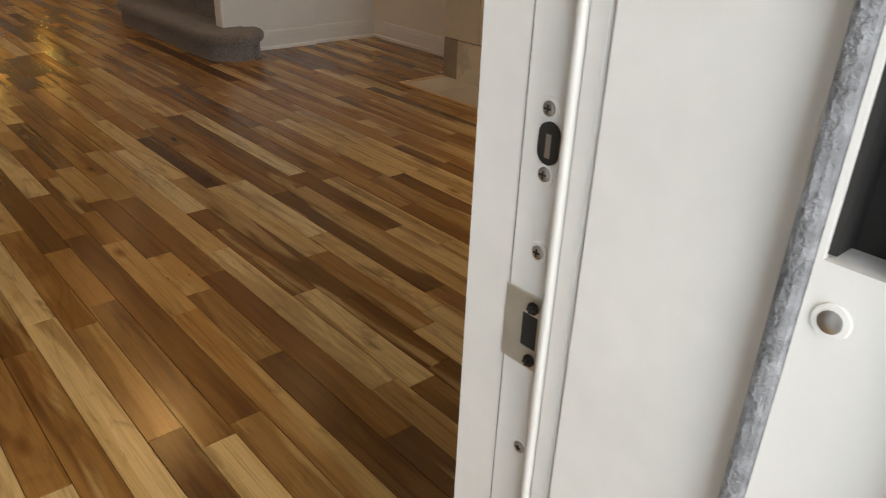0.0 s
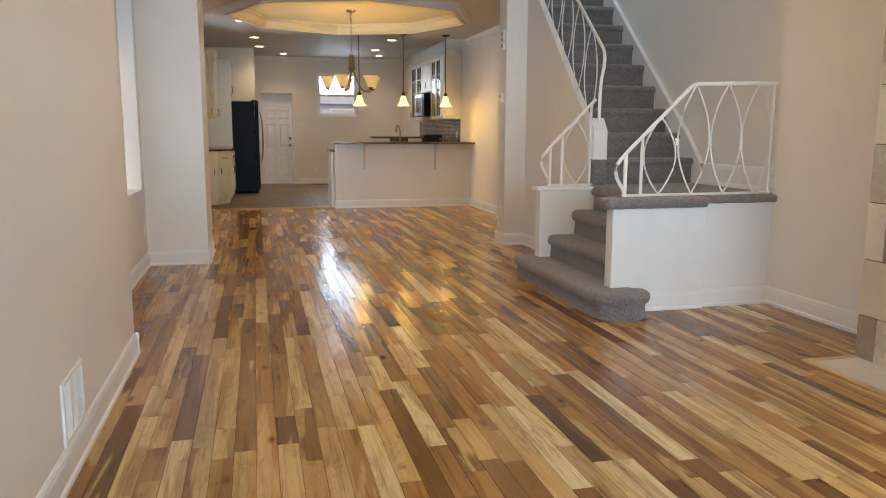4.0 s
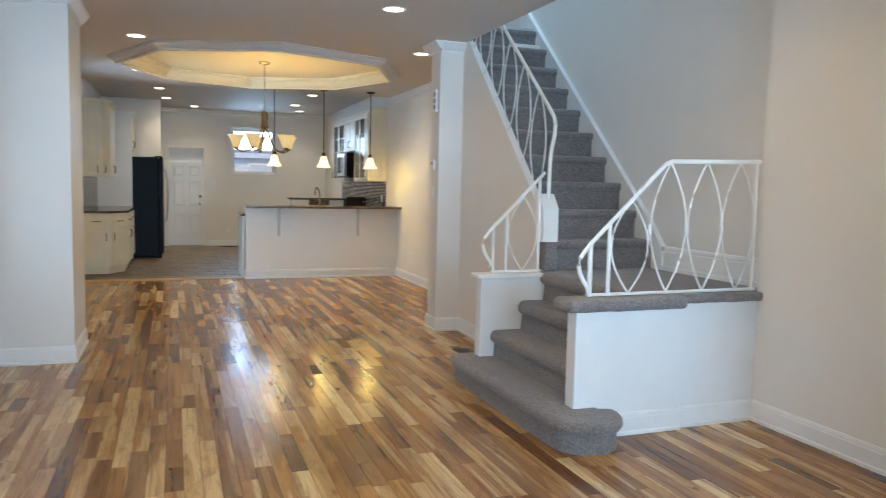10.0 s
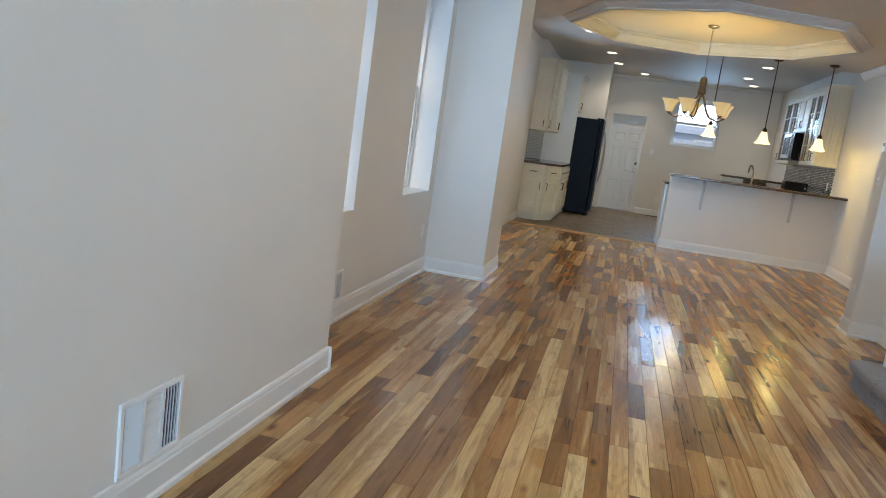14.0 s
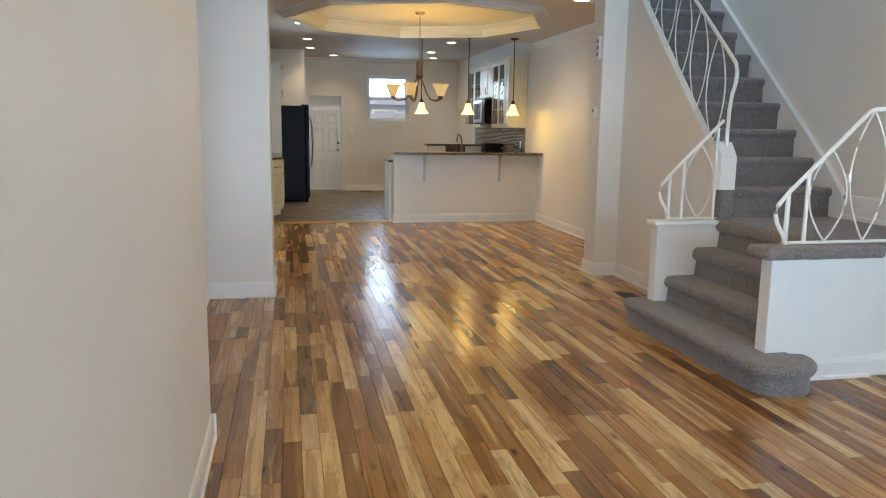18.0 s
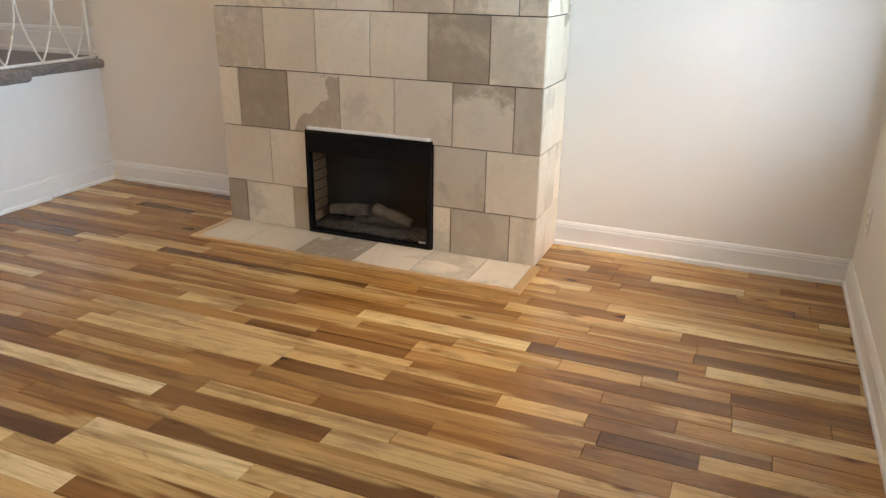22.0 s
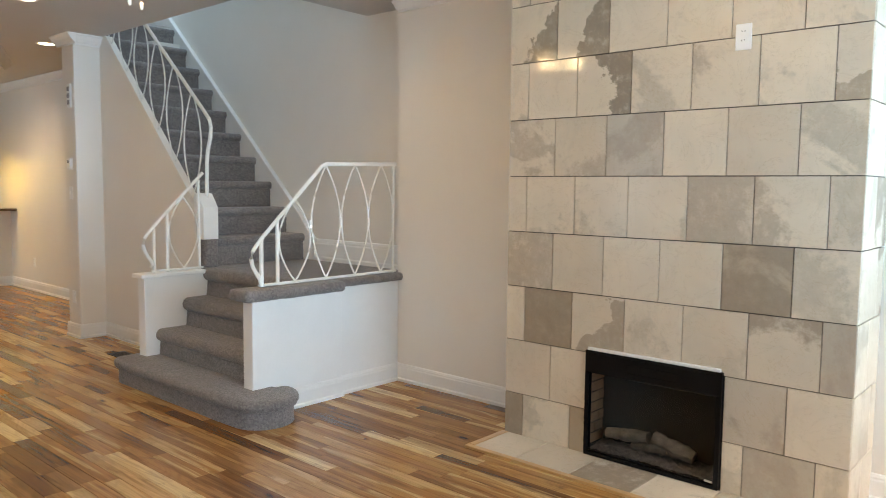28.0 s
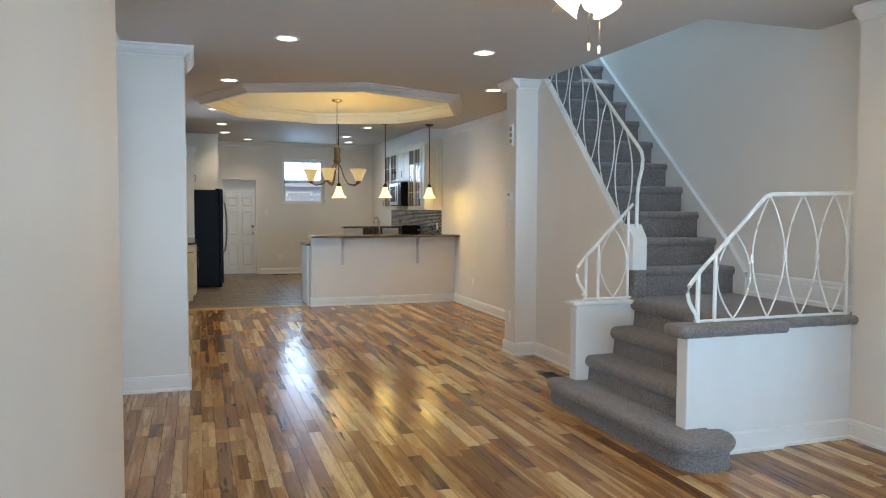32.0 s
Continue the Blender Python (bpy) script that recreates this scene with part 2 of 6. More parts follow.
def stone_tile(name, base, dark, stain, lean=None):
    """Honed marble-look tile: cloudy base, darker patches and rusty veins, each tile its own cut; lean lays the patch to one corner."""
    m, nt, b = nodes_of(name)
    rnd = nt.nodes.new("ShaderNodeObjectInfo").outputs["Random"]
    shift = nt.nodes.new("ShaderNodeVectorMath")
    shift.operation = "SCALE"
    shift.inputs[0].default_value = (31.0, 57.0, 23.0)
    nt.links.new(rnd, shift.inputs["Scale"])
    v = mapped(nt, place(nt), (1, 1, 1), shift.outputs[0])
    cloud = noise_tex(nt, v, 2.6, 5, 0.55, 0.4)
    c = ramp(nt, cloud, [(0.3, tuple(x * 0.88 for x in base)), (0.7, base)])
    tint = ramp(nt, rnd, [(0.0, (0.90, 0.88, 0.85)), (0.5, (0.99, 0.975, 0.95)), (1.0, (1.05, 1.03, 1.0))])
    c = mix(nt, 1.0, c, tint, "MULTIPLY")
    patch = noise_tex(nt, v, 1.7 if lean is None else 3.2, 6, 0.55, 0.9)
    edge = 0.56 - 0.14 * stain
    if lean is not None:
        dot = nt.nodes.new("ShaderNodeVectorMath")
        dot.operation = "DOT_PRODUCT"
        dot.inputs[1].default_value = (0.0, lean[0] / 0.31, lean[1] / 0.31)
        nt.links.new(nt.nodes.new("ShaderNodeTexCoord").outputs["Object"], dot.inputs[0])
        total = nt.nodes.new("ShaderNodeMath")
        total.operation = "ADD"
        nt.links.new(dot.outputs["Value"], total.inputs[0])
        nt.links.new(patch, total.inputs[1])
        patch, edge = total.outputs[0], 0.5 + (lean[0] + lean[1]) / 2 + 0.10 - 0.14 * stain
    soft = 0.02 if lean is not None else 0.055
    fray = nt.nodes.new("ShaderNodeMath")
    fray.operation = "MULTIPLY_ADD"
    fray.inputs[1].default_value, fray.inputs[2].default_value = 0.16, -0.08
    nt.links.new(noise_tex(nt, v, 26.0, 5, 0.7), fray.inputs[0])
    torn = nt.nodes.new("ShaderNodeMath")
    torn.operation = "ADD"
    nt.links.new(patch, torn.inputs[0])
    nt.links.new(fray.outputs[0], torn.inputs[1])
    c = mix(nt, ramp(nt, torn.outputs[0], [(edge, (0, 0, 0)), (edge + soft, (1, 1, 1))]), c,
            ramp(nt, noise_tex(nt, v, 14.0, 8, 0.75), [(0.32, tuple(x * 0.9 for x in dark)), (0.52, dark), (0.72, tuple((x + y) / 2 for x, y in zip(dark, base)))]))
    speck = node(nt, "ShaderNodeTexVoronoi", Scale=22.0)
    nt.links.new(v, speck.inputs["Vector"])
    c = mix(nt, ramp(nt, speck.outputs["Distance"], [(0.0, (0.5, 0.5, 0.5)), (0.05, (0, 0, 0))]), c, (0.34, 0.26, 0.18))
    smear = noise_tex(nt, v, 5.0, 7, 0.7, 1.2)
    c = mix(nt, ramp(nt, smear, [(0.56, (0, 0, 0)), (0.68, (0.38, 0.38, 0.38))]), c, tuple(x * 0.72 for x in base))
    vein = noise_tex(nt, v, 4.0, 8, 0.68, 2.2)
    c = mix(nt, ramp(nt, vein, [(0.493, (0, 0, 0)), (0.5, (0.38, 0.38, 0.38)), (0.507, (0, 0, 0))]), c, (0.36, 0.26, 0.15))
    nt.links.new(c, b.inputs["Base Color"])
    b.inputs["Roughness"].default_value = 0.10
    b.inputs["Specular IOR Level"].default_value = 0.34
    bump(nt, b, mix(nt, 0.5, noise_tex(nt, v, 60.0, 4), noise_tex(nt, v, 7.0, 2)), 0.022, 0.002)
    return m


def carpet_pile(name):
    m, nt, b = nodes_of(name)
    p = place(nt)
    loops = noise_tex(nt, p, 320.0, 2, 0.6)
    tuft = node(nt, "ShaderNodeTexVoronoi", Scale=100.0)
    nt.links.new(p, tuft.inputs["Vector"])
    wear = noise_tex(nt, p, 7.0, 4)
    c = ramp(nt, tuft.outputs["Color"], [(0.1, (0.09, 0.077, 0.075)), (0.9, (0.35, 0.307, 0.295))])
    c = mix(nt, 0.3, c, ramp(nt, loops, [(0.3, (0.10, 0.088, 0.085)), (0.7, (0.30, 0.268, 0.258))]))
    c = mix(nt, 0.35, c, ramp(nt, wear, [(0.3, (0.14, 0.123, 0.119)), (0.7, (0.25, 0.222, 0.213))]))
    nt.links.new(c, b.inputs["Base Color"])
    b.inputs["Roughness"].default_value = 0.95
    b.inputs["Sheen Weight"].default_value = 0.25
    bump(nt, b, mix(nt, 0.5, tuft.outputs["Distance"], loops), 0.7, 0.006)
    return m


def granite(name):
    m, nt, b = nodes_of(name)
    p = place(nt)
    c = ramp(nt, noise_tex(nt, p, 55.0, 5, 0.7), [(0.36, (0.012, 0.010, 0.009)), (0.5, (0.09, 0.055, 0.035)), (0.62, (0.30, 0.22, 0.15)), (0.75, (0.04, 0.035, 0.03))])
    nt.links.new(c, b.inputs["Base Color"])
    b.inputs["Roughness"].default_value = 0.12
    return m


def floor_tile(name):
    m, nt, b = nodes_of(name)
    rnd = nt.nodes.new("ShaderNodeNewGeometry").outputs["Random Per Island"]
    c = ramp(nt, noise_tex(nt, place(nt), 6.0, 5, 0.6, 0.6), [(0.3, (0.15, 0.108, 0.072)), (0.7, (0.28, 0.215, 0.15))])
    c = mix(nt, 0.6, c, ramp(nt, rnd, [(0.0, (0.72, 0.72, 0.72)), (1.0, (1.12, 1.1, 1.08))]), "MULTIPLY")
    nt.links.new(c, b.inputs["Base Color"])
    b.inputs["Roughness"].default_value = 0.5
    b.inputs["Specular IOR Level"].default_value = 0.3
    bump(nt, b, noise_tex(nt, place(nt), 40.0, 4), 0.06, 0.003)
    return m


def mosaic(name):
    m, nt, b = nodes_of(name)
    rnd = nt.nodes.new("ShaderNodeNewGeometry").outputs["Random Per Island"]
    c = ramp(nt, rnd, [(0.0, (0.05, 0.05, 0.055)), (0.3, (0.16, 0.15, 0.14)), (0.6, (0.30, 0.28, 0.26)), (0.85, (0.12, 0.13, 0.15)), (1.0, (0.42, 0.38, 0.33))], "CONSTANT")
    nt.links.new(c, b.inputs["Base Color"])
    b.inputs["Roughness"].default_value = 0.15
    return m


def siding(name, color):
    m, nt, b = nodes_of(name)
    p = place(nt)
    c = ramp(nt, noise_tex(nt, p, 1.4, 5), [(0.3, tuple(x * 0.8 for x in color)), (0.7, color)])
    nt.links.new(c, b.inputs["Base Color"])
    b.inputs["Roughness"].default_value = 0.7
    return m


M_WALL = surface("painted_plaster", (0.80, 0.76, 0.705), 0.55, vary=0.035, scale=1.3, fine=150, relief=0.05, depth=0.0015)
# wall paint's tone, darkened here to hold back bounced light
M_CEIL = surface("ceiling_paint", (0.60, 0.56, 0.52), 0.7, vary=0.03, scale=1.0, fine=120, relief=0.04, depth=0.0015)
# cream tray; on the inner moulding it stands in for warm lamp light
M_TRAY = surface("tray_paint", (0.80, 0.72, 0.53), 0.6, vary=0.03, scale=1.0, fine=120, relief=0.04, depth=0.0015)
M_TRIM = surface("trim_paint", (0.84, 0.825, 0.80), 0.32, vary=0.03, scale=4, fine=60, relief=0.04, depth=0.001)
M_DOOR = surface("door_paint", (0.79, 0.78, 0.765), 0.35, vary=0.06, scale=9, fine=45, relief=0.08, depth=0.0015)
M_IRON = surface("white_iron", (0.80, 0.78, 0.73), 0.35, vary=0.05, scale=8, fine=110, relief=0.12, depth=0.001)
M_PLANK = hickory("hickory_board", True)
M_PLANKS = hickory("hickory_boards", False)
M_PALE = hickory("pale_hickory_board", True, PALE_WOOD)
M_SUB = surface("joint_dark", (0.055, 0.032, 0.018), 0.9)
M_OAK = surface("oak_strip", (0.50, 0.29, 0.12), 0.35, vary=0.14, scale=9, fine=60, relief=0.1)
M_CARPET = carpet_pile("grey_carpet")
M_TCREAM = stone_tile("tile_cream", (0.73, 0.64, 0.52), (0.54, 0.47, 0.37), 0.0)
M_TMIX = stone_tile("tile_mixed", (0.69, 0.605, 0.49), (0.38, 0.31, 0.235), 0.5)
M_TGREY = stone_tile("tile_grey", (0.46, 0.378, 0.288), (0.34, 0.272, 0.203), 0.9)
M_TTAN = stone_tile("tile_tan", (0.53, 0.465, 0.385), (0.43, 0.36, 0.285), 0.4)
M_TVEIN = stone_tile("tile_veined", (0.70, 0.615, 0.50), (0.49, 0.41, 0.32), 0.40)
M_TRIGHT = stone_tile("tile_dark_right", (0.69, 0.605, 0.49), (0.33, 0.27, 0.205), 0.1, (-0.75, -0.35))
M_TRLOW = stone_tile("tile_tan_right", (0.70, 0.615, 0.50), (0.42, 0.345, 0.265), 0.2, (-0.55, -0.35))
M_TRTOP = stone_tile("tile_dark_top_right", (0.69, 0.605, 0.49), (0.30, 0.245, 0.185), 0.1, (-0.75, 0.4))
M_TLEFT = stone_tile("tile_dark_left", (0.70, 0.615, 0.50), (0.40, 0.325, 0.25), 0.0, (0.75, 0.15))
M_TLSOFT = stone_tile("tile_tan_left", (0.72, 0.63, 0.515), (0.50, 0.42, 0.335), 0.2, (0.7, 0.25))
M_TBASE = stone_tile("tile_tan_foot", (0.72, 0.63, 0.515), (0.44, 0.36, 0.27), -0.4, (-0.15, -0.85))
M_GROUT = surface("grout", (0.075, 0.062, 0.05), 0.9)
M_BLACK = surface("black_enamel", (0.006, 0.006, 0.007), 0.22, vary=0.2)
M_BLACK.node_tree.nodes["Principled BSDF"].inputs["Specular IOR Level"].default_value = 0.14
M_SOOT = surface("firebox_black", (0.014, 0.013, 0.012), 0.8, vary=0.3)
M_LOG = surface("ceramic_log", (0.17, 0.155, 0.135), 0.9, vary=0.4, scale=22, fine=120, relief=0.7, depth=0.01)
M_EMBER = surface("ember_bed", (0.13, 0.125, 0.12), 0.9, vary=0.6, scale=45, fine=160, relief=0.9, depth=0.01)
M_FBRICK = surface("fire_brick", (0.25, 0.14, 0.08), 0.9, vary=0.25, scale=12)
M_SMOKED = glass("smoked_glass", (0.74, 0.71, 0.68))
M_SMOKED.node_tree.nodes["Principled BSDF"].inputs["IOR"].default_value = 1.2
M_NICKEL = surface("satin_nickel", (0.46, 0.43, 0.39), 0.24, 1.0, vary=0.08, scale=30, fine=300, relief=0.02)
M_STRIKE = surface("strike_nickel", (0.60, 0.555, 0.49), 0.5, 0.75, vary=0.1, scale=30, fine=300, relief=0.03)
M_BRONZE = surface("antique_brass", (0.30, 0.235, 0.16), 0.3, 1.0, vary=0.15, scale=20)
M_DARKBRZ = surface("dark_bronze", (0.10, 0.06, 0.035), 0.38, 0.9, vary=0.15)
M_STEEL = surface("steel", (0.55, 0.55, 0.55), 0.3, 1.0, vary=0.06, scale=20, fine=200, relief=0.02)
M_DKSCREW = surface("dark_screw", (0.04, 0.035, 0.03), 0.4, 0.8)
M_PLASTIC = surface("white_plastic", (0.86, 0.855, 0.84), 0.35, vary=0.02)
# near-black plates that paint the shade of holes, slots and pockets
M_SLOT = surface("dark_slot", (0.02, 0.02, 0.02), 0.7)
M_GREY = surface("grey_metal", (0.30, 0.30, 0.31), 0.5, 0.3)
M_BROWNV = surface("bronze_register", (0.05, 0.035, 0.025), 0.45, 0.6)
M_PILE = surface("weatherstrip_pile", (0.25, 0.26, 0.28), 0.95, vary=0.5, scale=60, fine=260, relief=0.8, depth=0.004)
M_CAB = surface("cream_cabinet", (0.78, 0.715, 0.57), 0.4, vary=0.05, scale=5, fine=70, relief=0.05)
# shade inside the glazed cabinets, put into the back and shelf colour
M_CABIN = surface("cabinet_interior", (0.075, 0.052, 0.036), 0.5, vary=0.15)
M_CABW = surface("pale_panel", (0.82, 0.83, 0.82), 0.4, vary=0.04)
M_GRANITE = granite("brown_granite")
M_KTILE = floor_tile("kitchen_tile")
M_KGROUT = surface("kitchen_grout", (0.15, 0.12, 0.09), 0.9)
M_BRACKET = surface("bracket_steel", (0.50, 0.48, 0.45), 0.45, 0.4)
M_MOSAIC = mosaic("backsplash_mosaic")
M_FRIDGE = surface("fridge_black", (0.006, 0.010, 0.018), 0.42, vary=0.15)
M_FRIDGE.node_tree.nodes["Principled BSDF"].inputs["Specular IOR Level"].default_value = 0.12
M_GLASS = glass("window_glass")
M_CABGLASS = glass("cabinet_glass", (0.8, 0.78, 0.74))
M_CABGLASS.node_tree.nodes["Principled BSDF"].inputs["IOR"].default_value = 1.1
M_CANLIT = glowing("can_lens", (1.0, 0.86, 0.62), 14)
M_FANLIT = glowing("fan_shade_glass", (1.0, 0.84, 0.58), 2.6)
M_CUPLIT = glowing("chandelier_glass", (1.0, 0.70, 0.28), 0.34, (0.80, 0.60, 0.30))
M_PENLIT = glowing("pendant_glass", (1.0, 0.76, 0.38), 1.35, (0.85, 0.75, 0.5))
M_SIDING = siding("far_siding", (0.70, 0.80, 0.92))
M_FENCE = siding("far_fence", (0.55, 0.60, 0.68))
M_CONC = surface("concrete", (0.32, 0.31, 0.30), 0.9, vary=0.12, scale=0.5, fine=20, relief=0.2)
M_DOORGLASS = glass("leaded_glass", (0.75, 0.70, 0.55), 0.25)
M_CAME = surface("brass_came", (0.42, 0.31, 0.14), 0.35, 1.0)
M_FANBLADE = surface("fan_blade", (0.52, 0.45, 0.33), 0.4, vary=0.05)
M_FANBODY = surface("fan_housing", (0.70, 0.69, 0.66), 0.35, vary=0.03)


# ---------------------------------------------------------------- geometry helpers
def finish(bm, name, material, smooth=False):
    bmesh.ops.recalc_face_normals(bm, faces=bm.faces)
    me = bpy.data.meshes.new(name)
    if smooth:
        for f in bm.faces:
            f.smooth = True
        for e in bm.edges:
            if len(e.link_faces) == 2 and e.calc_face_angle(0) > 0.7:
                e.smooth = False
    bm.to_mesh(me)
    bm.free()
    me.materials.append(material)
    return me


def part(name, bm, material, parent, label="", smooth=False):
    ob = new(name, finish(bm, name, material, smooth))
    ob.parent = parent
    return tagged(ob, label)


def structure(name, bm, material, label, category, smooth=False):
    return tagged(new(name, finish(bm, name, material, smooth)), label, category, "", "structure")


def thing(name, label, category, at=(0, 0, 0), rz=0, group="", kind=""):
    ob = new(name)
    ob.matrix_world = pose(*at, 0, 0, rz)
    return tagged(ob, label, category, group, kind)


def box(bm, x0, x1, y0, y1, z0, z1, bevel=0.0, seg=1):
    r = bmesh.ops.create_cube(bm, size=1.0)
    vs = r["verts"]
    for v in vs:
        v.co = Vector(((x0 + x1) / 2 + v.co.x * (x1 - x0), (y0 + y1) / 2 + v.co.y * (y1 - y0), (z0 + z1) / 2 + v.co.z * (z1 - z0)))
    if bevel:
        es = {e for v in vs for e in v.link_edges}
        bmesh.ops.bevel(bm, geom=list(es), offset=bevel, segments=seg, profile=0.5, affect="EDGES")
    return bm


def boxed(*a, **k):
    return box(bmesh.new(), *a, **k)


def prism(bm, outline, direction):
    """Sweeps a closed outline of 3D points along a vector."""
    d = Vector(direction)
    low = [bm.verts.new(Vector(p)) for p in outline]
    high = [bm.verts.new(Vector(p) + d) for p in outline]
    n = len(low)
    bm.faces.new(low)
    bm.faces.new(high[::-1])
    for i in range(n):
        bm.faces.new((low[i], low[(i + 1) % n], high[(i + 1) % n], high[i]))
    return bm


def lathe(bm, profile, m=None, n=24, cap=True):
    """Turns (radius, z) pairs round z."""
    m = m or Matrix.Identity(4)
    rings = []
    for r, z in profile:
        rings.append([bm.verts.new(m @ Vector((r * math.cos(2 * math.pi * i / n), r * math.sin(2 * math.pi * i / n), z))) for i in range(n)])
    for a, b in zip(rings, rings[1:]):
        for i in range(n):
            bm.faces.new((a[i], a[(i + 1) % n], b[(i + 1) % n], b[i]))
    if cap:
        bm.faces.new(rings[0][::-1])
        bm.faces.new(rings[-1])
    return bm


def tube(bm, points, r, n=8, flat=1.0, up=(0, 0, 1)):
    """A bar along points; flat squeezes the section across up."""
    pts = [Vector(p) for p in points]
    rings = []
    for i, p in enumerate(pts):
        d = (pts[min(i + 1, len(pts) - 1)] - pts[max(i - 1, 0)]).normalized()
        u = Vector(up)
        if abs(d.dot(u)) > 0.95:
            u = Vector((1, 0, 0)) if abs(d.x) < 0.9 else Vector((0, 1, 0))
        s = d.cross(u).normalized()
        u = s.cross(d).normalized()
        rad = r[i] if isinstance(r, (list, tuple)) else r
        rings.append([bm.verts.new(p + s * rad * flat * math.cos(2 * math.pi * k / n) + u * rad * math.sin(2 * math.pi * k / n)) for k in range(n)])
    for a, b in zip(rings, rings[1:]):
        for k in range(n):
            bm.faces.new((a[k], a[(k + 1) % n], b[(k + 1) % n], b[k]))
    bm.faces.new(rings[0][::-1])
    bm.faces.new(rings[-1])
    return bm


def wall_with_holes(bm, axis, lo, hi, a0, a1, z0, z1, holes):
    """A slab between lo and hi on axis, along the other axis from a0 to a1, with rectangular openings (b0, b1, c0, c1)."""
    cuts = sorted({a0, a1, *[h[0] for h in holes], *[h[1] for h in holes]})
    for s, e in zip(cuts, cuts[1:]):
        spans, z = [], z0
        for h in sorted((h for h in holes if h[0] <= s and h[1] >= e), key=lambda h: h[2]):
            spans.append((z, h[2]))
            z = h[3]
        spans.append((z, z1))
        for c, d in spans:
            if d - c > 1e-4:
                if axis == "x":
                    box(bm, lo, hi, s, e, c, d)
                else:
                    box(bm, s, e, lo, hi, c, d)
    bmesh.ops.remove_doubles(bm, verts=bm.verts, dist=1e-5)
    return bm


def run_profile(bm, p0, p1, out, profile):
    """Runs a moulding of (out, up) pairs from p0 to p1; out is the way it stands off the wall."""
    o = Vector((*out, 0))
    return prism(bm, [Vector(p0) + o * a + Vector((0, 0, b)) for a, b in profile], Vector(p1) - Vector(p0))


BASE_PROFILE = [(0, 0), (0.022, 0), (0.022, 0.018), (0.014, 0.026), (0.014, 0.098), (0.011, 0.106), (0.011, 0.114), (0.006, 0.126), (0, 0.13)]
CROWN_PROFILE = [(0, 0), (0.075, 0), (0.075, -0.014), (0.062, -0.022), (0.05, -0.045), (0.028, -0.068), (0.014, -0.078), (0.014, -0.092), (0, -0.092)]


def baseboard(p0, p1, out, label="white moulded baseboard along the painted wall"):
    return structure("baseboard", run_profile(bmesh.new(), (*p0, 0), (*p1, 0), out, BASE_PROFILE), M_TRIM, label, "baseboard")


def crown(p0, p1, out, z):
    return structure("trim_crown", run_profile(bmesh.new(), (*p0, z), (*p1, z), out, CROWN_PROFILE), M_TRIM, "white crown moulding under the ceiling", "crown moulding")


# ---------------------------------------------------------------- plan in metres
CEIL = 2.75          # living and dining room
KCEIL = 2.92         # kitchen
XE, XS, XD = 0.41, 0.62, 0.30      # east faces: living room, stairwell, dining room
XW, XR, XL = -3.89, -4.20, -4.19   # west faces: front part, window recess, dining room
YF, YK, YB = -3.22, 8.83, 14.6     # front wall, kitchen edge, back wall
LAND = 0.79          # stair landing
YC = 4.67            # back of the column

# ---------------------------------------------------------------- shell
bm = bmesh.new()
wall_with_holes(bm, "y", YF - 0.34, YF, -4.3, XS + 0.2, -0.3, CEIL + 0.3, [(-3.72, -2.765, -0.3, 2.06), (-2.1, 0.20, 0.72, 2.15)])
wall_front = structure("wall_front", bm, M_WALL, "beige painted front wall with door and window openings", "wall")
bm = bmesh.new()
box(bm, -4.6, XW, YF, 0.97, -0.02, CEIL + 0.3)
structure("wall_west_front", bm, M_WALL, "off-white painted wall beside the front door", "wall")
bm = bmesh.new()
wall_with_holes(bm, "x", XR - 0.36, XR, 0.97, 3.92, -0.02, CEIL + 0.3, [(1.12, 1.97, 0.68, 2.46), (2.99, 3.77, 0.715, 2.41)])
structure("wall_west_recess", bm, M_WALL, "off-white painted wall with two tall windows", "wall")
bm = boxed(XR - 0.3, -3.665, 3.92, 4.68, -0.02, CEIL + 0.1)
structure("wall_pier", bm, M_WALL, "off-white painted chimney pier standing into the room", "wall")
bm = bmesh.new()
wall_with_holes(bm, "x", XL - 0.36, XL, 4.68, YB + 0.3, -0.02, KCEIL + 0.3, [(7.2, 7.93, 0.70, 2.38)])
structure("wall_west_dining", bm, M_WALL, "beige painted dining room wall with a narrow window", "wall")
bm = boxed(XE, XS + 0.25, YF, 1.30, -0.02, CEIL + 0.3)
structure("wall_east_front", bm, M_WALL, "off-white painted party wall beside the fireplace", "wall")
bm = boxed(XS, XS + 0.25, 1.30, 6.6, -0.02, 5.4)
structure("wall_stairwell", bm, M_WALL, "grey-white painted stairwell wall", "wall")
bm = boxed(XD, XS + 0.25, 6.6, YB + 0.3, -0.02, KCEIL + 0.3)
box(bm, XD, XS, YC, 6.6, -0.02, CEIL + 0.1)
structure("wall_east_dining", bm, M_WALL, "warm beige painted dining room wall", "wall")
bm = bmesh.new()
wall_with_holes(bm, "y", YB, YB + 0.3, -4.4, XS + 0.2, -0.02, KCEIL + 0.3, [(-3.06, -2.32, -0.02, 2.10), (-1.77, -0.81, 1.57, 2.58)])
structure("wall_back", bm, M_WALL, "pale grey kitchen back wall with door and window", "wall")

# the stair's side wall, raked along the flight, and the column at its end
XSW = -0.34
bm = bmesh.new()
prism(bm, [(XSW, 2.70, -0.02), (XSW, 4.42, -0.02), (XSW, 4.42, CEIL), (XSW, 4.29, CEIL), (XSW, 2.70, 1.17)], (0.06, 0, 0))
structure("wall_stair_side", bm, M_WALL, "beige painted wall closing the side of the stairs", "wall")
bm = boxed(-0.575, XSW + 0.06, 4.42, YC, -0.02, CEIL + 0.02, 0.006)
box(bm, XSW + 0.06, XD, 4.50, YC, -0.02, 2.30)
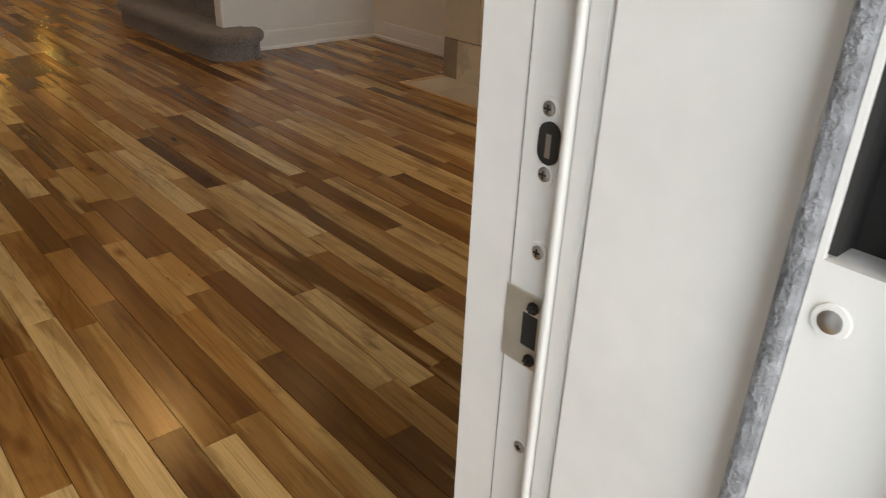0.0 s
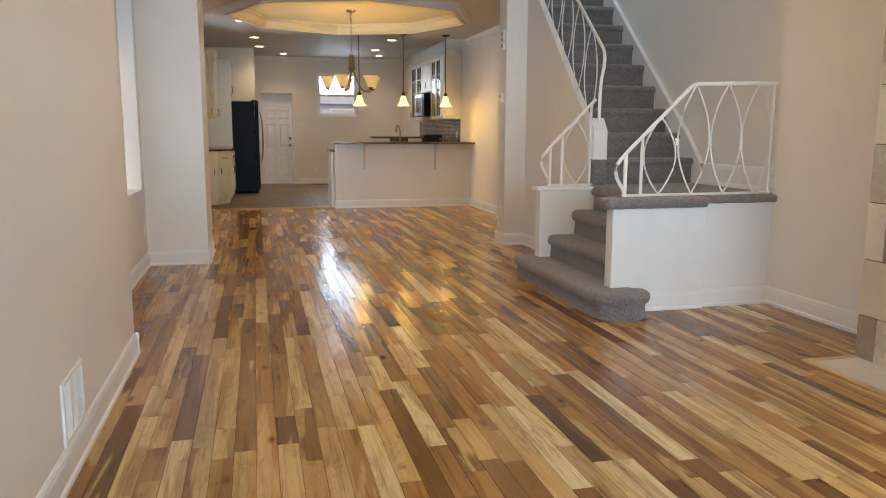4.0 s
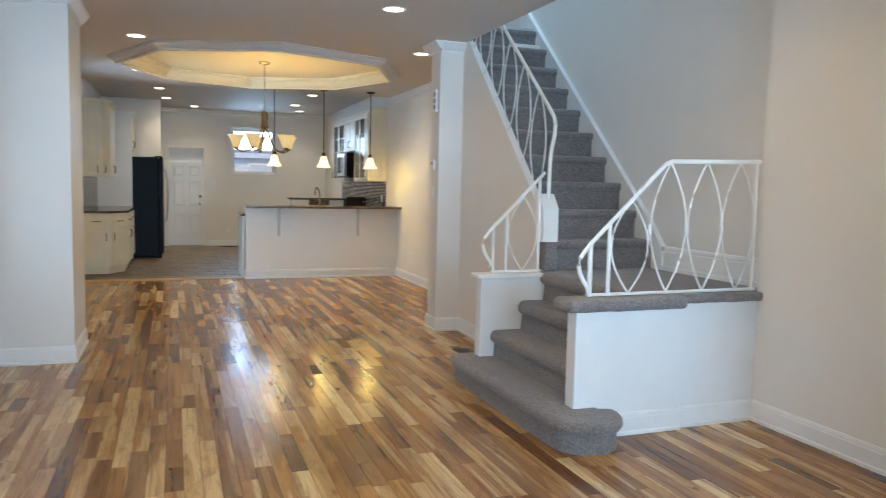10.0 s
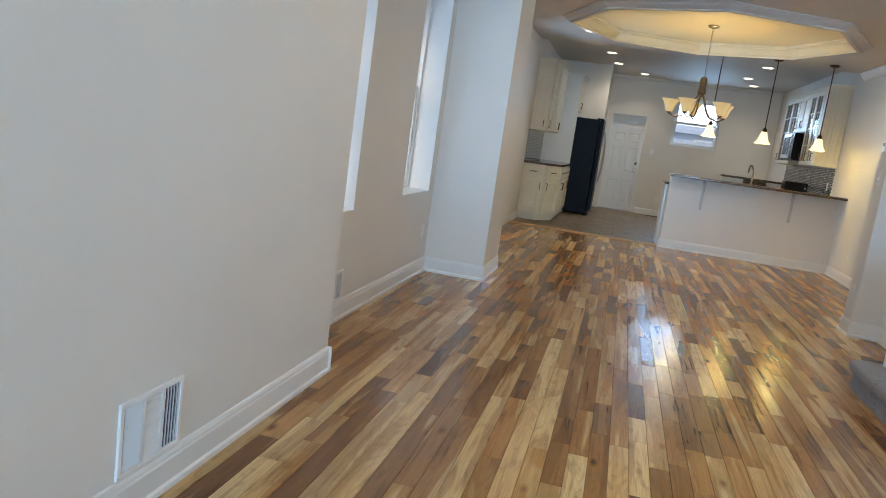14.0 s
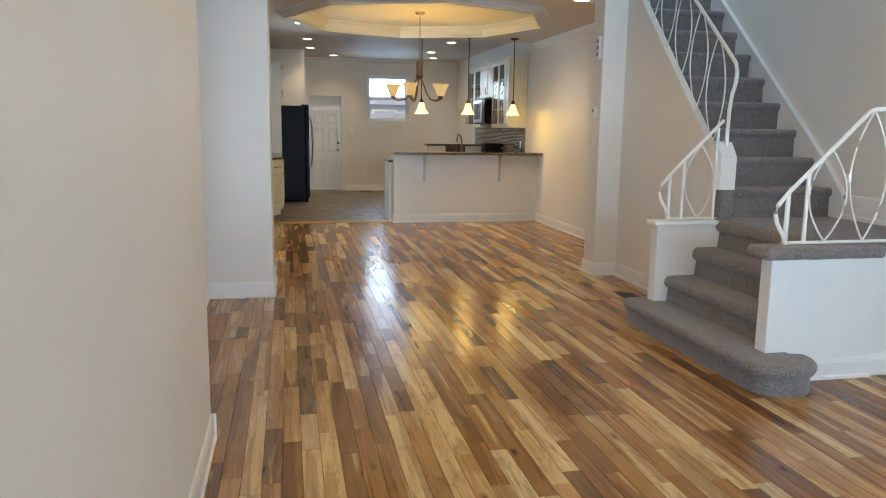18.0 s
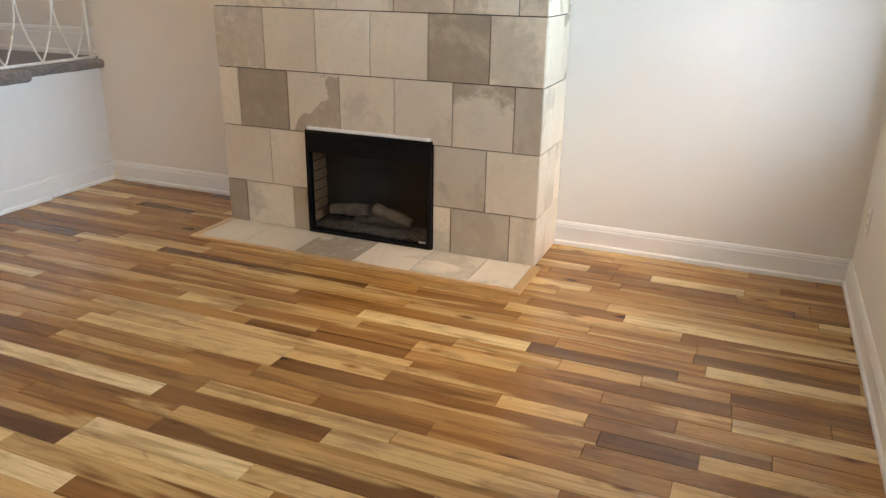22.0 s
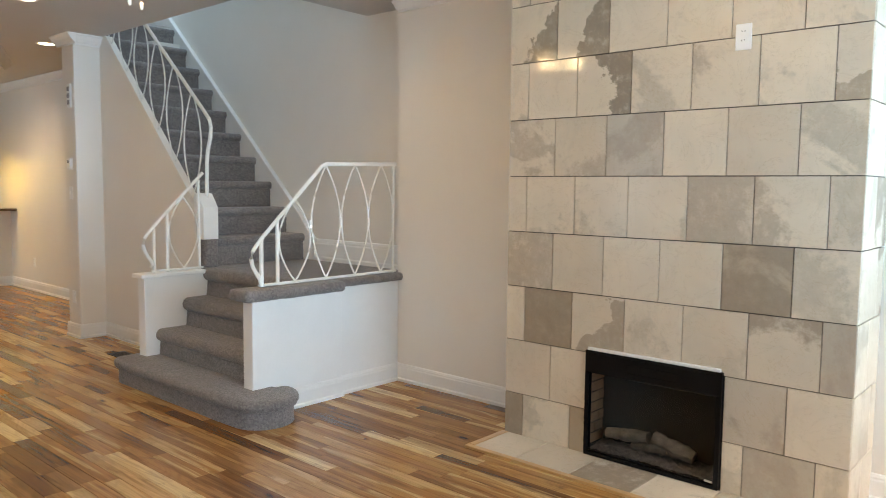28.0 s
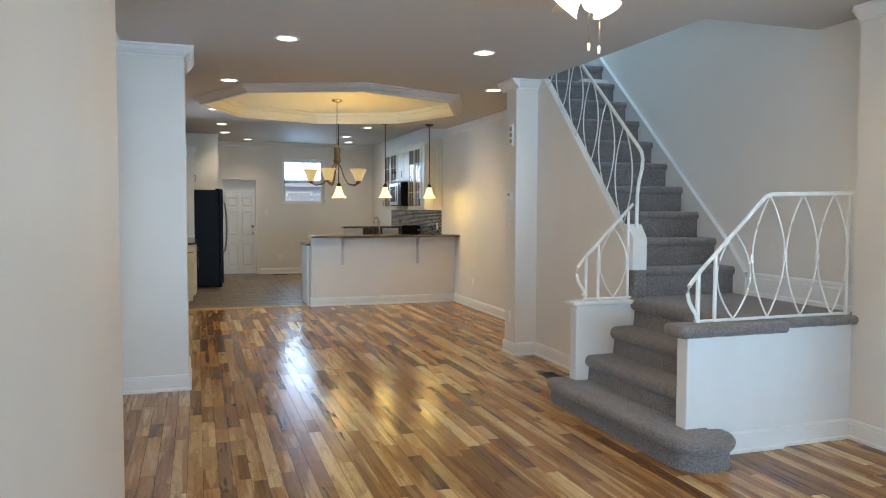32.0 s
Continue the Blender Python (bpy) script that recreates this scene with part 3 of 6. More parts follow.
structure("wall_column", bm, M_WALL, "off-white painted column at the end of the stair wall", "wall")

# ceilings
TRAY, TR = Vector((-1.95, 6.77)), 1.57


def octagon(r, z):
    return [Vector((TRAY.x + r * math.cos(math.pi * k / 4), TRAY.y + r * math.sin(math.pi * k / 4), z)) for k in range(8)]


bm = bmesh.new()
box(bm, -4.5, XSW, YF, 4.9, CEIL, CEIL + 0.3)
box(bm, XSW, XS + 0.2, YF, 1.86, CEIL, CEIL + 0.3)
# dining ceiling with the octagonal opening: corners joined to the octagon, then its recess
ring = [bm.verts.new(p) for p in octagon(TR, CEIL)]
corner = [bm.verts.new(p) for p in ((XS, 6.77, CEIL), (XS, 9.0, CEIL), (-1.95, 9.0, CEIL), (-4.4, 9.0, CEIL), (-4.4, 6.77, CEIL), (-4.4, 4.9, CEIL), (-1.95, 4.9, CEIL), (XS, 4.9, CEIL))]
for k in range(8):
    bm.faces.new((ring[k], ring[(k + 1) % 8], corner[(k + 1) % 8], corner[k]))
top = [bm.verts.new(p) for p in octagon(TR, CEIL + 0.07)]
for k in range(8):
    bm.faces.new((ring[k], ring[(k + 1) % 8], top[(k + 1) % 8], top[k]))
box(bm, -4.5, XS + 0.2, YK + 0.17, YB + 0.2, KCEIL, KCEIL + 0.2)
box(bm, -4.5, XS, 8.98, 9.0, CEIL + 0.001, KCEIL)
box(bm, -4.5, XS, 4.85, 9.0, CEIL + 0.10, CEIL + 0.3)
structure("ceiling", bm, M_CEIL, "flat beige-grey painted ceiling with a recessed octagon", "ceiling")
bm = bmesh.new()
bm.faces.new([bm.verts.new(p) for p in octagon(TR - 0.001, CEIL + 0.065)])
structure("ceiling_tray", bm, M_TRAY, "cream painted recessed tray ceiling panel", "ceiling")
TRAY_OUTER = [(0.11, 0.001), (0.11, -0.010), (0.088, -0.016), (0.074, -0.034), (0.044, -0.052), (0.018, -0.062), (0.018, -0.078), (-0.030, -0.078), (-0.030, 0.001)]
TRAY_INNER = [(-0.031, -0.077), (-0.036, -0.060), (-0.056, -0.050), (-0.074, -0.020), (-0.104, 0.014), (-0.122, 0.022), (-0.122, 0.040), (-0.140, 0.046), (-0.140, 0.064), (-0.004, 0.064), (-0.004, -0.004), (-0.031, -0.004)]
# outer ring takes ceiling grey as painted shade, inner takes cream as warm light
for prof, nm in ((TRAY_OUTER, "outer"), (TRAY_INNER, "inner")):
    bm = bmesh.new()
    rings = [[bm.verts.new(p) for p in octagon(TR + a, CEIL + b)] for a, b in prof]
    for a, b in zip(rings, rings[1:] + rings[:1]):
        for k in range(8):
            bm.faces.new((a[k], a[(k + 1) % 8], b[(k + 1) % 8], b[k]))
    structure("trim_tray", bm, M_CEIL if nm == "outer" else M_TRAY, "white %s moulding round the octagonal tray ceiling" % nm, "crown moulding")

# upper stair hall, mostly guessed, open to an assumed skylight
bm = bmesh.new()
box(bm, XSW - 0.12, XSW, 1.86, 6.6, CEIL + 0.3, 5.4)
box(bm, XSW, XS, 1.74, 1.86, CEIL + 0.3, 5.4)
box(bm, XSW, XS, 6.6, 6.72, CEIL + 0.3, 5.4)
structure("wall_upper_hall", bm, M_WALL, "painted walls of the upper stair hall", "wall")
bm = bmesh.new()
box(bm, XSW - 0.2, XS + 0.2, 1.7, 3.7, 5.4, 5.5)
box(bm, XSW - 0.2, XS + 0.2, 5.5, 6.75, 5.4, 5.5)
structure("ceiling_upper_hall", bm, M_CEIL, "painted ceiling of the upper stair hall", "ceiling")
bm = boxed(XSW, XS, 4.96, 6.6, CEIL + 0.02, CEIL + 0.30)
structure("floor_upper_hall", bm, M_CARPET, "carpeted upper hall floor", "floor")

# baseboards and crowns
baseboard((XW, YF), (XW, 0.97), (1, 0))
baseboard((XR, 0.97), (XW + 0.022, 0.97), (0, 1))
baseboard((XR, 0.97), (XR, 3.92), (1, 0))
baseboard((XR, 3.92), (-3.665, 3.92), (0, -1))
baseboard((-3.665, 3.898), (-3.665, 4.68), (1, 0))
baseboard((XL, 4.68), (XL, 9.5), (1, 0))
baseboard((XE, 0.0), (XE, 1.30), (-1, 0))
baseboard((XE, YF), (XE, -1.81), (-1, 0))
baseboard((-2.72, YF), (XE, YF), (0, 1))
baseboard((XSW, 2.72), (XSW, 4.42), (-1, 0))
baseboard((-0.575, 4.42), (XSW, 4.42), (0, -1))
baseboard((-0.575, 4.398), (-0.575, YC + 0.022), (-1, 0))
baseboard((-0.575, YC), (XD, YC), (0, 1))
baseboard((XD, YC), (XD, YK), (-1, 0))
baseboard((-2.25, YB), (-0.5, YB), (0, -1))
crown((XR, 0.97), (XR, 3.92), (1, 0), CEIL)
crown((XW, YF), (XW, 0.97), (1, 0), CEIL)
crown((-3.665, 3.845), (-3.665, 4.68), (1, 0), CEIL)
crown((XR, 3.92), (-3.665, 3.92), (0, -1), CEIL)
crown((XR + 0.075, 0.97), (XW, 0.97), (0, 1), CEIL)
crown((XL, 4.68), (XL, 8.98), (1, 0), CEIL)
crown((XE, 0.0), (XE, 1.30), (-1, 0), CEIL)
crown((XE, YF), (XE, -1.81), (-1, 0), CEIL)
crown((0, -1.81), (0, 0), (-1, 0), CEIL)
crown((0, -1.81), (XE, -1.81), (0, -1), CEIL)
crown((XE, 1.30), (XS, 1.30), (0, 1), CEIL)
crown((XD, YC), (XD, 8.98), (-1, 0), CEIL)
crown((-0.575, 4.345), (-0.575, YC + 0.075), (-1, 0), CEIL)
crown((-0.575, 4.42), (XSW, 4.42), (0, -1), CEIL)
crown((-3.2, YB), (XD, YB), (0, -1), KCEIL)

# ground outside
bm = bmesh.new()
box(bm, -400, 400, -400, 400, -0.5, -0.32)
structure("ground", bm, M_CONC, "grey concrete ground round the house", "ground")
bm = boxed(-4.4, -2.0, -5.2, YF - 0.34, -0.3, -0.04, 0.01)
structure("pavement_stoop", bm, M_CONC, "grey concrete entrance stoop", "stoop")
bm = boxed(-3.70, -2.785, YF - 0.36, YF + 0.03, -0.03, 0.012, 0.008)
structure("door_sill", bm, M_OAK, "worn wooden threshold of the front door", "threshold")
bm = boxed(-4.5, 0.8, YF - 0.34, YB + 0.3, -0.3, -0.019)
structure("floor_base", bm, M_SUB, "dark subfloor under the boards", "floor")

# ---------------------------------------------------------------- staircase
def tread_round(bm, x0, x1, y0, y1, z0, z1):
    """A carpeted step with a rolled nosing towards -x."""
    r = (z1 - z0) * 0.22
    prof = [(x0 + 0.025, z0)]
    prof += [(x0 + r - r * math.cos(a), z1 - r + r * math.sin(a)) for a in [k * math.pi / 12 for k in range(-5, 7)]]
    prof += [(x1, z1), (x1, z0)]
    return prism(bm, [(x, y0, z) for x, z in prof], (0, y1 - y0, 0))


stairs = thing("staircase", "grey carpeted staircase turning at a low landing", "staircase", (-0.6, 2.0, 0))
inv = stairs.matrix_world.inverted()


def spart(name, bm, material, label="", parent=None, smooth=False):
    bm.transform(inv)
    return part(name, bm, material, parent or stairs, label, smooth)


# bullnose first step: a rounded outline swept up, with a rolled top edge
Z1, Z2, Z3 = 0.175, 0.365, 0.575


def step_outline(grow):
    pts = []
    cy, cx, r = 1.200, -0.84, 0.218
    for k in range(0, 13):
        a = -math.pi / 2 + (math.pi / 2 + 0.15) - k * (math.pi + 0.2) / 12
        pts.append((cx + (r + grow) * math.cos(a), cy + (r + grow) * math.sin(a)))
    pts.append((-1.065 - grow, 1.4))
    pts.append((-1.065 - grow, 2.62))
    for k in range(1, 6):
        a = math.pi - k * math.pi / 12
        pts.append((-0.945 + (0.12 + grow) * math.cos(a), 2.66 + (0.12 + grow) * math.sin(a)))
    pts += [(-0.8, 2.78 + grow), (-0.74, 2.7), (-0.72, 1.24)]
    return pts


bm = bmesh.new()
layers = [(-0.03, 0.0), (-0.03, Z1 - 0.075), (-0.012, Z1 - 0.066), (0.0, Z1 - 0.045), (0.0, Z1 - 0.02), (-0.012, Z1 - 0.005), (-0.035, Z1)]
loops = [[bm.verts.new((x, y, z)) for x, y in step_outline(g)] for g, z in layers]
for a, b in zip(loops, loops[1:]):
    for i in range(len(a)):
        bm.faces.new((a[i], a[(i + 1) % len(a)], b[(i + 1) % len(a)], b[i]))
bm.faces.new(loops[-1])
bm.faces.new(loops[0][::-1])
spart("bullnose_step", bm, M_CARPET, "wide rounded bottom step in grey carpet", smooth=True)
spart("step", tread_round(bmesh.new(), -0.79, -0.50, 1.36, 2.62, Z1 - 0.02, Z2), M_CARPET, smooth=True)
spart("step", tread_round(bmesh.new(), -0.575, -0.30, 1.36, 2.62, Z2 - 0.02, Z3), M_CARPET, smooth=True)
spart("landing", tread_round(bmesh.new(), -0.40, XS, 1.33, 2.66, Z3 - 0.02, LAND), M_CARPET, "grey carpeted landing", smooth=True)
RUN, RISE, Y0 = 0.238, 0.2225, 2.62
for k in range(10):
    y0, z1 = Y0 + RUN * k, LAND + RISE * (k + 1)
    r = 0.035
    prof = [(y0 + 0.025, z1 - RISE - 0.01)]
    prof += [(y0 + r - r * math.cos(a), z1 - r + r * math.sin(a)) for a in [j * math.pi / 12 for j in range(-5, 7)]]
    prof += [(y0 + RUN + 0.06, z1), (y0 + RUN + 0.06, z1 - RISE - 0.01)]
    x0 = XSW + 0.062
    spart("step", prism(bmesh.new(), [(x0, y, z) for y, z in prof], (XS - 0.03 - x0, 0, 0)), M_CARPET, smooth=True)
bm = boxed(XSW - 0.035, XSW + 0.07, 2.585, 2.70, LAND - 0.005, LAND + RISE, 0.02, 3)
spart("step_return", bm, M_CARPET, "carpet wrapped round the step end", smooth=True)
# wall skirt along the flight and round the landing
bm = bmesh.new()
SKIRT = [(Y0 - 0.12, LAND + 0.18), (Y0 + 0.08, LAND + 0.40), (Y0 + 2.55, LAND + 2.63)]     # top edge of the skirt
prism(bm, [(XS - 0.03, y, z) for y, z in SKIRT] + [(XS - 0.03, Y0 + 2.55, LAND + 2.1), (XS - 0.03, Y0, LAND), (XS - 0.03, Y0 - 0.12, LAND)], (0.03, 0, 0))
spart("wall_skirt", bm, M_TRIM, "white sloping skirting board")
bm = bmesh.new()
prism(bm, [(XS - 0.045, y, z - 0.03) for y, z in SKIRT] + [(XS - 0.045, y, z + 0.004) for y, z in SKIRT[::-1]], (0.043, 0, 0))
spart("skirt_cap", bm, M_TRIM, "white skirting cap rail")
bm = run_profile(bmesh.new(), (XS, 1.31, LAND), (XS, Y0 - 0.10, LAND), (-1, 0), [(a * 1.2, b * 1.42) for a, b in BASE_PROFILE])
spart("landing_base", bm, M_TRIM, "white painted landing baseboard")

# knee wall under the landing railing
knee = thing("knee_wall", "white painted knee wall beside the stairs with a carpeted cap", "half wall", (-0.2, 1.3, 0), kind="structure")
ki = knee.matrix_world.inverted()


def kpart(name, bm, material, label="", parent=knee, smooth=False):
    bm.transform(ki)
    return part(name, bm, material, parent, label, smooth)


kpart("end_panel", boxed(-0.858, -0.15, 1.27, 1.37, 0, 0.735, 0.004), M_TRIM, "white painted stair end panel")
kpart("side_panel", boxed(-0.15, XE, 1.297, 1.37, 0, 0.745), M_TRIM, "white painted recessed panel")
kpart("base", run_profile(bmesh.new(), (-0.66, 1.27, 0), (-0.15, 1.27, 0), (0, -1), BASE_PROFILE), M_TRIM)
kpart("base", run_profile(bmesh.new(), (-0.15, 1.297, 0), (XE, 1.297, 0), (0, -1), BASE_PROFILE), M_TRIM)


def padded(x0, x1, y0, y1, z0, z1):
    bm = bmesh.new()
    box(bm, x0, x1, y0, y1, z0, z1, min((z1 - z0) * 0.45, 0.03), 4)
    bmesh.ops.subdivide_edges(bm, edges=[e for e in bm.edges if abs(e.verts[0].co.x - e.verts[1].co.x) > 0.2], cuts=24)
    for v in bm.verts:
        v.co += 0.004 * noise.noise_vector(v.co * 14)
    return bm


kpart("carpet_cap", padded(-0.935, -0.15, 1.215, 1.42, 0.722, 0.795), M_CARPET, "thick rolled grey carpet cap", smooth=True)
kpart("carpet_cap", padded(-0.17, XE + 0.02, 1.245, 1.40, 0.745, 0.800), M_CARPET, "thinner grey carpet cap", smooth=True)

# newel stub wall on the far side
stub = thing("newel_wall", "white painted stub wall beside the lower steps", "half wall", (-0.57, 2.65, 0), kind="structure")
si = stub.matrix_world.inverted()


def npart(name, bm, material, label="", smooth=False):
    bm.transform(si)
    return part(name, bm, material, stub, label, smooth)


npart("body", boxed(-0.868, XSW, 2.60, 2.70, 0, 0.745, 0.004), M_TRIM)
npart("cap", boxed(-0.902, XSW + 0.02, 2.575, 2.725, 0.745, 0.775, 0.006), M_TRIM, "white moulded cap board")
bm = bmesh.new()
prism(bm, [(XSW - 0.055, 2.59, 1.005), (XSW - 0.055, 2.72, 1.005), (XSW - 0.055, 2.72, 1.36), (XSW - 0.055, 2.67, 1.355), (XSW - 0.055, 2.59, 1.25)], (0.125, 0, 0))
npart("newel_block", bm, M_TRIM, "white painted newel block")


# wrought iron railings of pointed ovals
def railing(name, label, at):
    return thing(name, label, "railing", at)


def oval(parent, inv_m, p, along, half, z0, z1):
    """Two bowed bars from a low tip to a high tip, in the plane of the vector along and z."""
    a = Vector((*along, 0))
    for side in (-1, 1):
        bm = bmesh.new()
        pts = []
        for k in range(19):
            t = k / 18
            pts.append(Vector((p[0], p[1], 0)) + a * (side * half * math.sin(math.pi * t) ** 0.9) + Vector((0, 0, z0 + (z1 - z0) * t)))
        tube(bm, pts, 0.0058, 6)
        bm.transform(inv_m)
        part("bowed_bar", bm, M_IRON, parent, smooth=True)


def bar(parent, inv_m, name, pts, r, n=8, flat=1.0, label=""):
    bm = tube(bmesh.new(), pts, r, n, flat)
    bm.transform(inv_m)
    return part(name, bm, M_IRON, parent, label, smooth=True)


def scroll(x, y, z, along, r=0.05):
    """Points of a handrail end that curls down and back."""
    a = Vector((*along, 0))
    base = Vector((x, y, z))
    return [base + a * dx * r + Vector((0, 0, dz * r)) for dx, dz in ((0.0, 0.0), (-0.55, -0.7), (-0.75, -1.6), (-0.55, -2.5), (-0.05, -3.4), (0.45, -4.1), (0.6, -4.7), (0.35, -5.0))]


rl = railing("landing_railing", "white wrought iron landing railing with pointed oval bars", (-0.2, 1.32, 0.80))
ri = rl.matrix_world.inverted()
YR = 1.32
bar(rl, ri, "handrail", [*scroll(-0.79, YR, 1.055, (1, 0))[::-1], (-0.74, YR, 1.11), (-0.275, YR, 1.555), (-0.24, YR, 1.568), (0.405, YR, 1.585)], 0.0135, 8, 0.8, "white scrolled handrail")
bar(rl, ri, "bottom_rail", [(-0.77, YR, 0.808), (0.405, YR, 0.812)], 0.01, 6)
bar(rl, ri, "end_post", [(-0.755, YR, 0.80), (-0.755, YR, 1.09)], 0.014, 8)
bar(rl, ri, "post", [(-0.635, YR, 0.80), (-0.635, YR, 1.21)], 0.012, 8)
bar(rl, ri, "end_post", [(0.375, YR, 0.80), (0.375, YR, 1.58)], 0.011, 8)
for c, top in ((-0.50, 1.34), (-0.245, 1.56), (0.01, 1.57), (0.255, 1.575)):
    oval(rl, ri, (c, YR), (1, 0), 0.122, 0.815, top)
for c in (-0.373, -0.118, 0.132):
    bar(rl, ri, "collar", [(c, YR, 1.15), (c, YR, 1.20)], 0.013, 8)

rl2 = railing("stair_railing", "white wrought iron railing up the stairs with pointed oval bars", (-0.5, 2.65, 0.78))
ri2 = rl2.matrix_world.inverted()
YN = 2.65
bar(rl2, ri2, "handrail", [*scroll(-0.81, YN, 1.065, (1, 0))[::-1], (-0.77, YN, 1.11), (-0.36, YN, 1.515)], 0.013, 8, 0.8, "white scrolled handrail")
bar(rl2, ri2, "bottom_rail", [(-0.79, YN, 0.788), (XSW, YN, 0.788)], 0.009, 6)
for x, h in ((-0.765, 1.10), (-0.66, 1.205), (-0.40, 1.46)):
    bar(rl2, ri2, "post", [(x, YN, 0.775), (x, YN, h)], 0.012, 8)
oval(rl2, ri2, (-0.53, YN), (1, 0), 0.118, 0.795, 1.33)
XU = XSW + 0.02
zu = lambda y: 1.945 + 0.862 * (y - 2.635)
zb = lambda y: 1.185 + 0.985 * (y - 2.70)
bar(rl2, ri2, "handrail", [(XU, 2.66, 1.40), (XU, 2.655, 1.60), (XU, 2.635, 1.70), (XU, 2.60, 1.78), (XU, 2.59, 1.86), (XU, 2.61, 1.92), *[(XU, y, zu(y)) for y in (2.68, 3.2, 3.8, 4.5)]], 0.0155, 8, 0.8, "white handrail with a bent lower end")
bar(rl2, ri2, "end_post", [(XU, 2.66, 1.20), (XU, 2.66, 1.45)], 0.015, 8)
for k in range(6):
    y = 2.86 + 0.27 * k
    lo, hi = zb(y) + 0.0, zu(y + 0.02)
    if lo < 2.9:
        oval(rl2, ri2, (XU, y), (0, 1), 0.128, lo, hi)

# ---------------------------------------------------------------- fireplace
CW = 1.81            # width of the chimney breast
bm = wall_with_holes(bmesh.new(), "x", 0.012, XE, -CW + 0.012, -0.001, -0.02, CEIL + 0.1, [(-1.266, -0.538, 0.0, 0.585)])
breast = structure("wall_chimney", bm, M_GROUT, "tiled chimney breast with dark thin joints", "chimney breast")

P, T1 = 0.31, 0.25   # tile pitch, top of the cut bottom row
ROW_Z = [0.0] + [T1 + P * k for k in range(8)] + [2.70]
# tones by row from the floor up: c cream, m mixed, g grey, t tan, v veined, and patches lying to one side
TONES = ["gcgcctc", "lccctc", "cgrccmt", "vccLgc", "ccccvvc", "vvtclc", "ccUcvcb", "RRcccc", "ccrtvvc"]
TILE_MAT = {"c": M_TCREAM, "m": M_TMIX, "g": M_TGREY, "t": M_TTAN, "v": M_TVEIN, "R": M_TRIGHT, "r": M_TRLOW, "U": M_TRTOP, "L": M_TLEFT, "l": M_TLSOFT, "b": M_TBASE}
INSERT = (-1.267, -0.537, 0.0, 0.60)


def tile_mesh(w, h, mat, cache={}):
    """A tile w by h in the yz plane, its face at x = 0 and body towards +x, with eased edges."""
    key = (round(w, 3), round(h, 3), mat.name)
    if key not in cache:
        bm = bmesh.new()
        g, c = 0.0023, 0.0010
        rings = [[bm.verts.new(p) for p in ((x, i, i), (x, w - i, i), (x, w - i, h - i), (x, i, h - i))] for x, i in ((0.0, g + c), (c, g), (0.010, g))]
        bm.faces.new(rings[0])
        bm.faces.new(rings[2][::-1])
        for a, b in zip(rings, rings[1:]):
            for k in range(4):
                bm.faces.new((a[k], a[(k + 1) % 4], b[(k + 1) % 4], b[k]))
        cache[key] = finish(bm, "tile", mat)
    return cache[key]


def set_tile(parent, m, w, h, mat):
    ob = new("tile", tile_mesh(w, h, mat))
    ob.parent = parent
    ob.matrix_basis = m
    return ob


wob = random.Random(5)
for r in range(9):
    z0, z1 = ROW_Z[r], ROW_Z[r + 1]
    start = 0.125 if r % 2 == 0 else 0.305
    cuts = [0.0] + [start + P * k for k in range(8) if start + P * k < CW - 0.02] + [CW]
    for k, (a, b) in enumerate(zip(cuts, cuts[1:])):
        y0, y1 = -b, -a
        if r < 2:            # the firebox takes the middle of the two lowest rows
            if y1 > INSERT[1] and y0 < INSERT[1]:
                y0 = INSERT[1]
            elif y0 < INSERT[0] and y1 > INSERT[0]:
                y1 = INSERT[0]
            elif y0 >= INSERT[0] and y1 <= INSERT[1]:
                continue
            if y1 - y0 < 0.02:
                continue
        mat = TILE_MAT[TONES[r][k % len(TONES[r])]]
        set_tile(breast, pose(wob.uniform(0, 0.0012), y0, z0), y1 - y0, z1 - z0, mat)
    # the side that faces the front window
    split = 0.30 if r % 2 else 0.20
    for a, b in ((0.012, split), (split, XE)):
        set_tile(breast, pose(a, -CW, z0, 0, 0, 90) @ pose(0, -(b - a), 0), b - a, z1 - z0, M_TCREAM if wob.random() < 0.8 else M_TMIX)

# hearth
hearth = thing("hearth", "pale stone tile hearth with an oak edging strip", "hearth", (-0.17, -0.9, 0), kind="structure")
HX = -0.315
cuts = [-0.03, -0.305, -0.635, -0.965, -1.275, -1.575, -1.805]
for k, (a, b) in enumerate(zip(cuts, cuts[1:])):
    ob = set_tile(hearth, pose(0.17, 0.9, 0) @ pose(HX, b, 0.012, 0, 90, 0), a - b, -HX, M_TCREAM if k != 2 else M_TMIX)
hi_m = hearth.matrix_world.inverted()
for x0, x1, y0, y1 in ((-0.352, -0.315, -1.845, 0.01), (-0.315, 0.0, -0.03, 0.01), (-0.315, 0.0, -1.845, -1.805)):
    bm = boxed(x0, x1, y0, y1, -0.005, 0.014, 0.003)
    bm.transform(hi_m)
    part("edging_strip", bm, M_OAK, hearth, "light oak edging strip")

# electric insert
fire = thing("electric_fireplace", "black electric fireplace insert with ceramic logs behind dark glass", "fireplace", (0, -0.9, 0.012))
fi = fire.matrix_world.inverted()


def fpart(name, bm, material, label="", parent=fire, smooth=False):
    bm.transform(fi)
    return part(name, bm, material, parent, label, smooth)


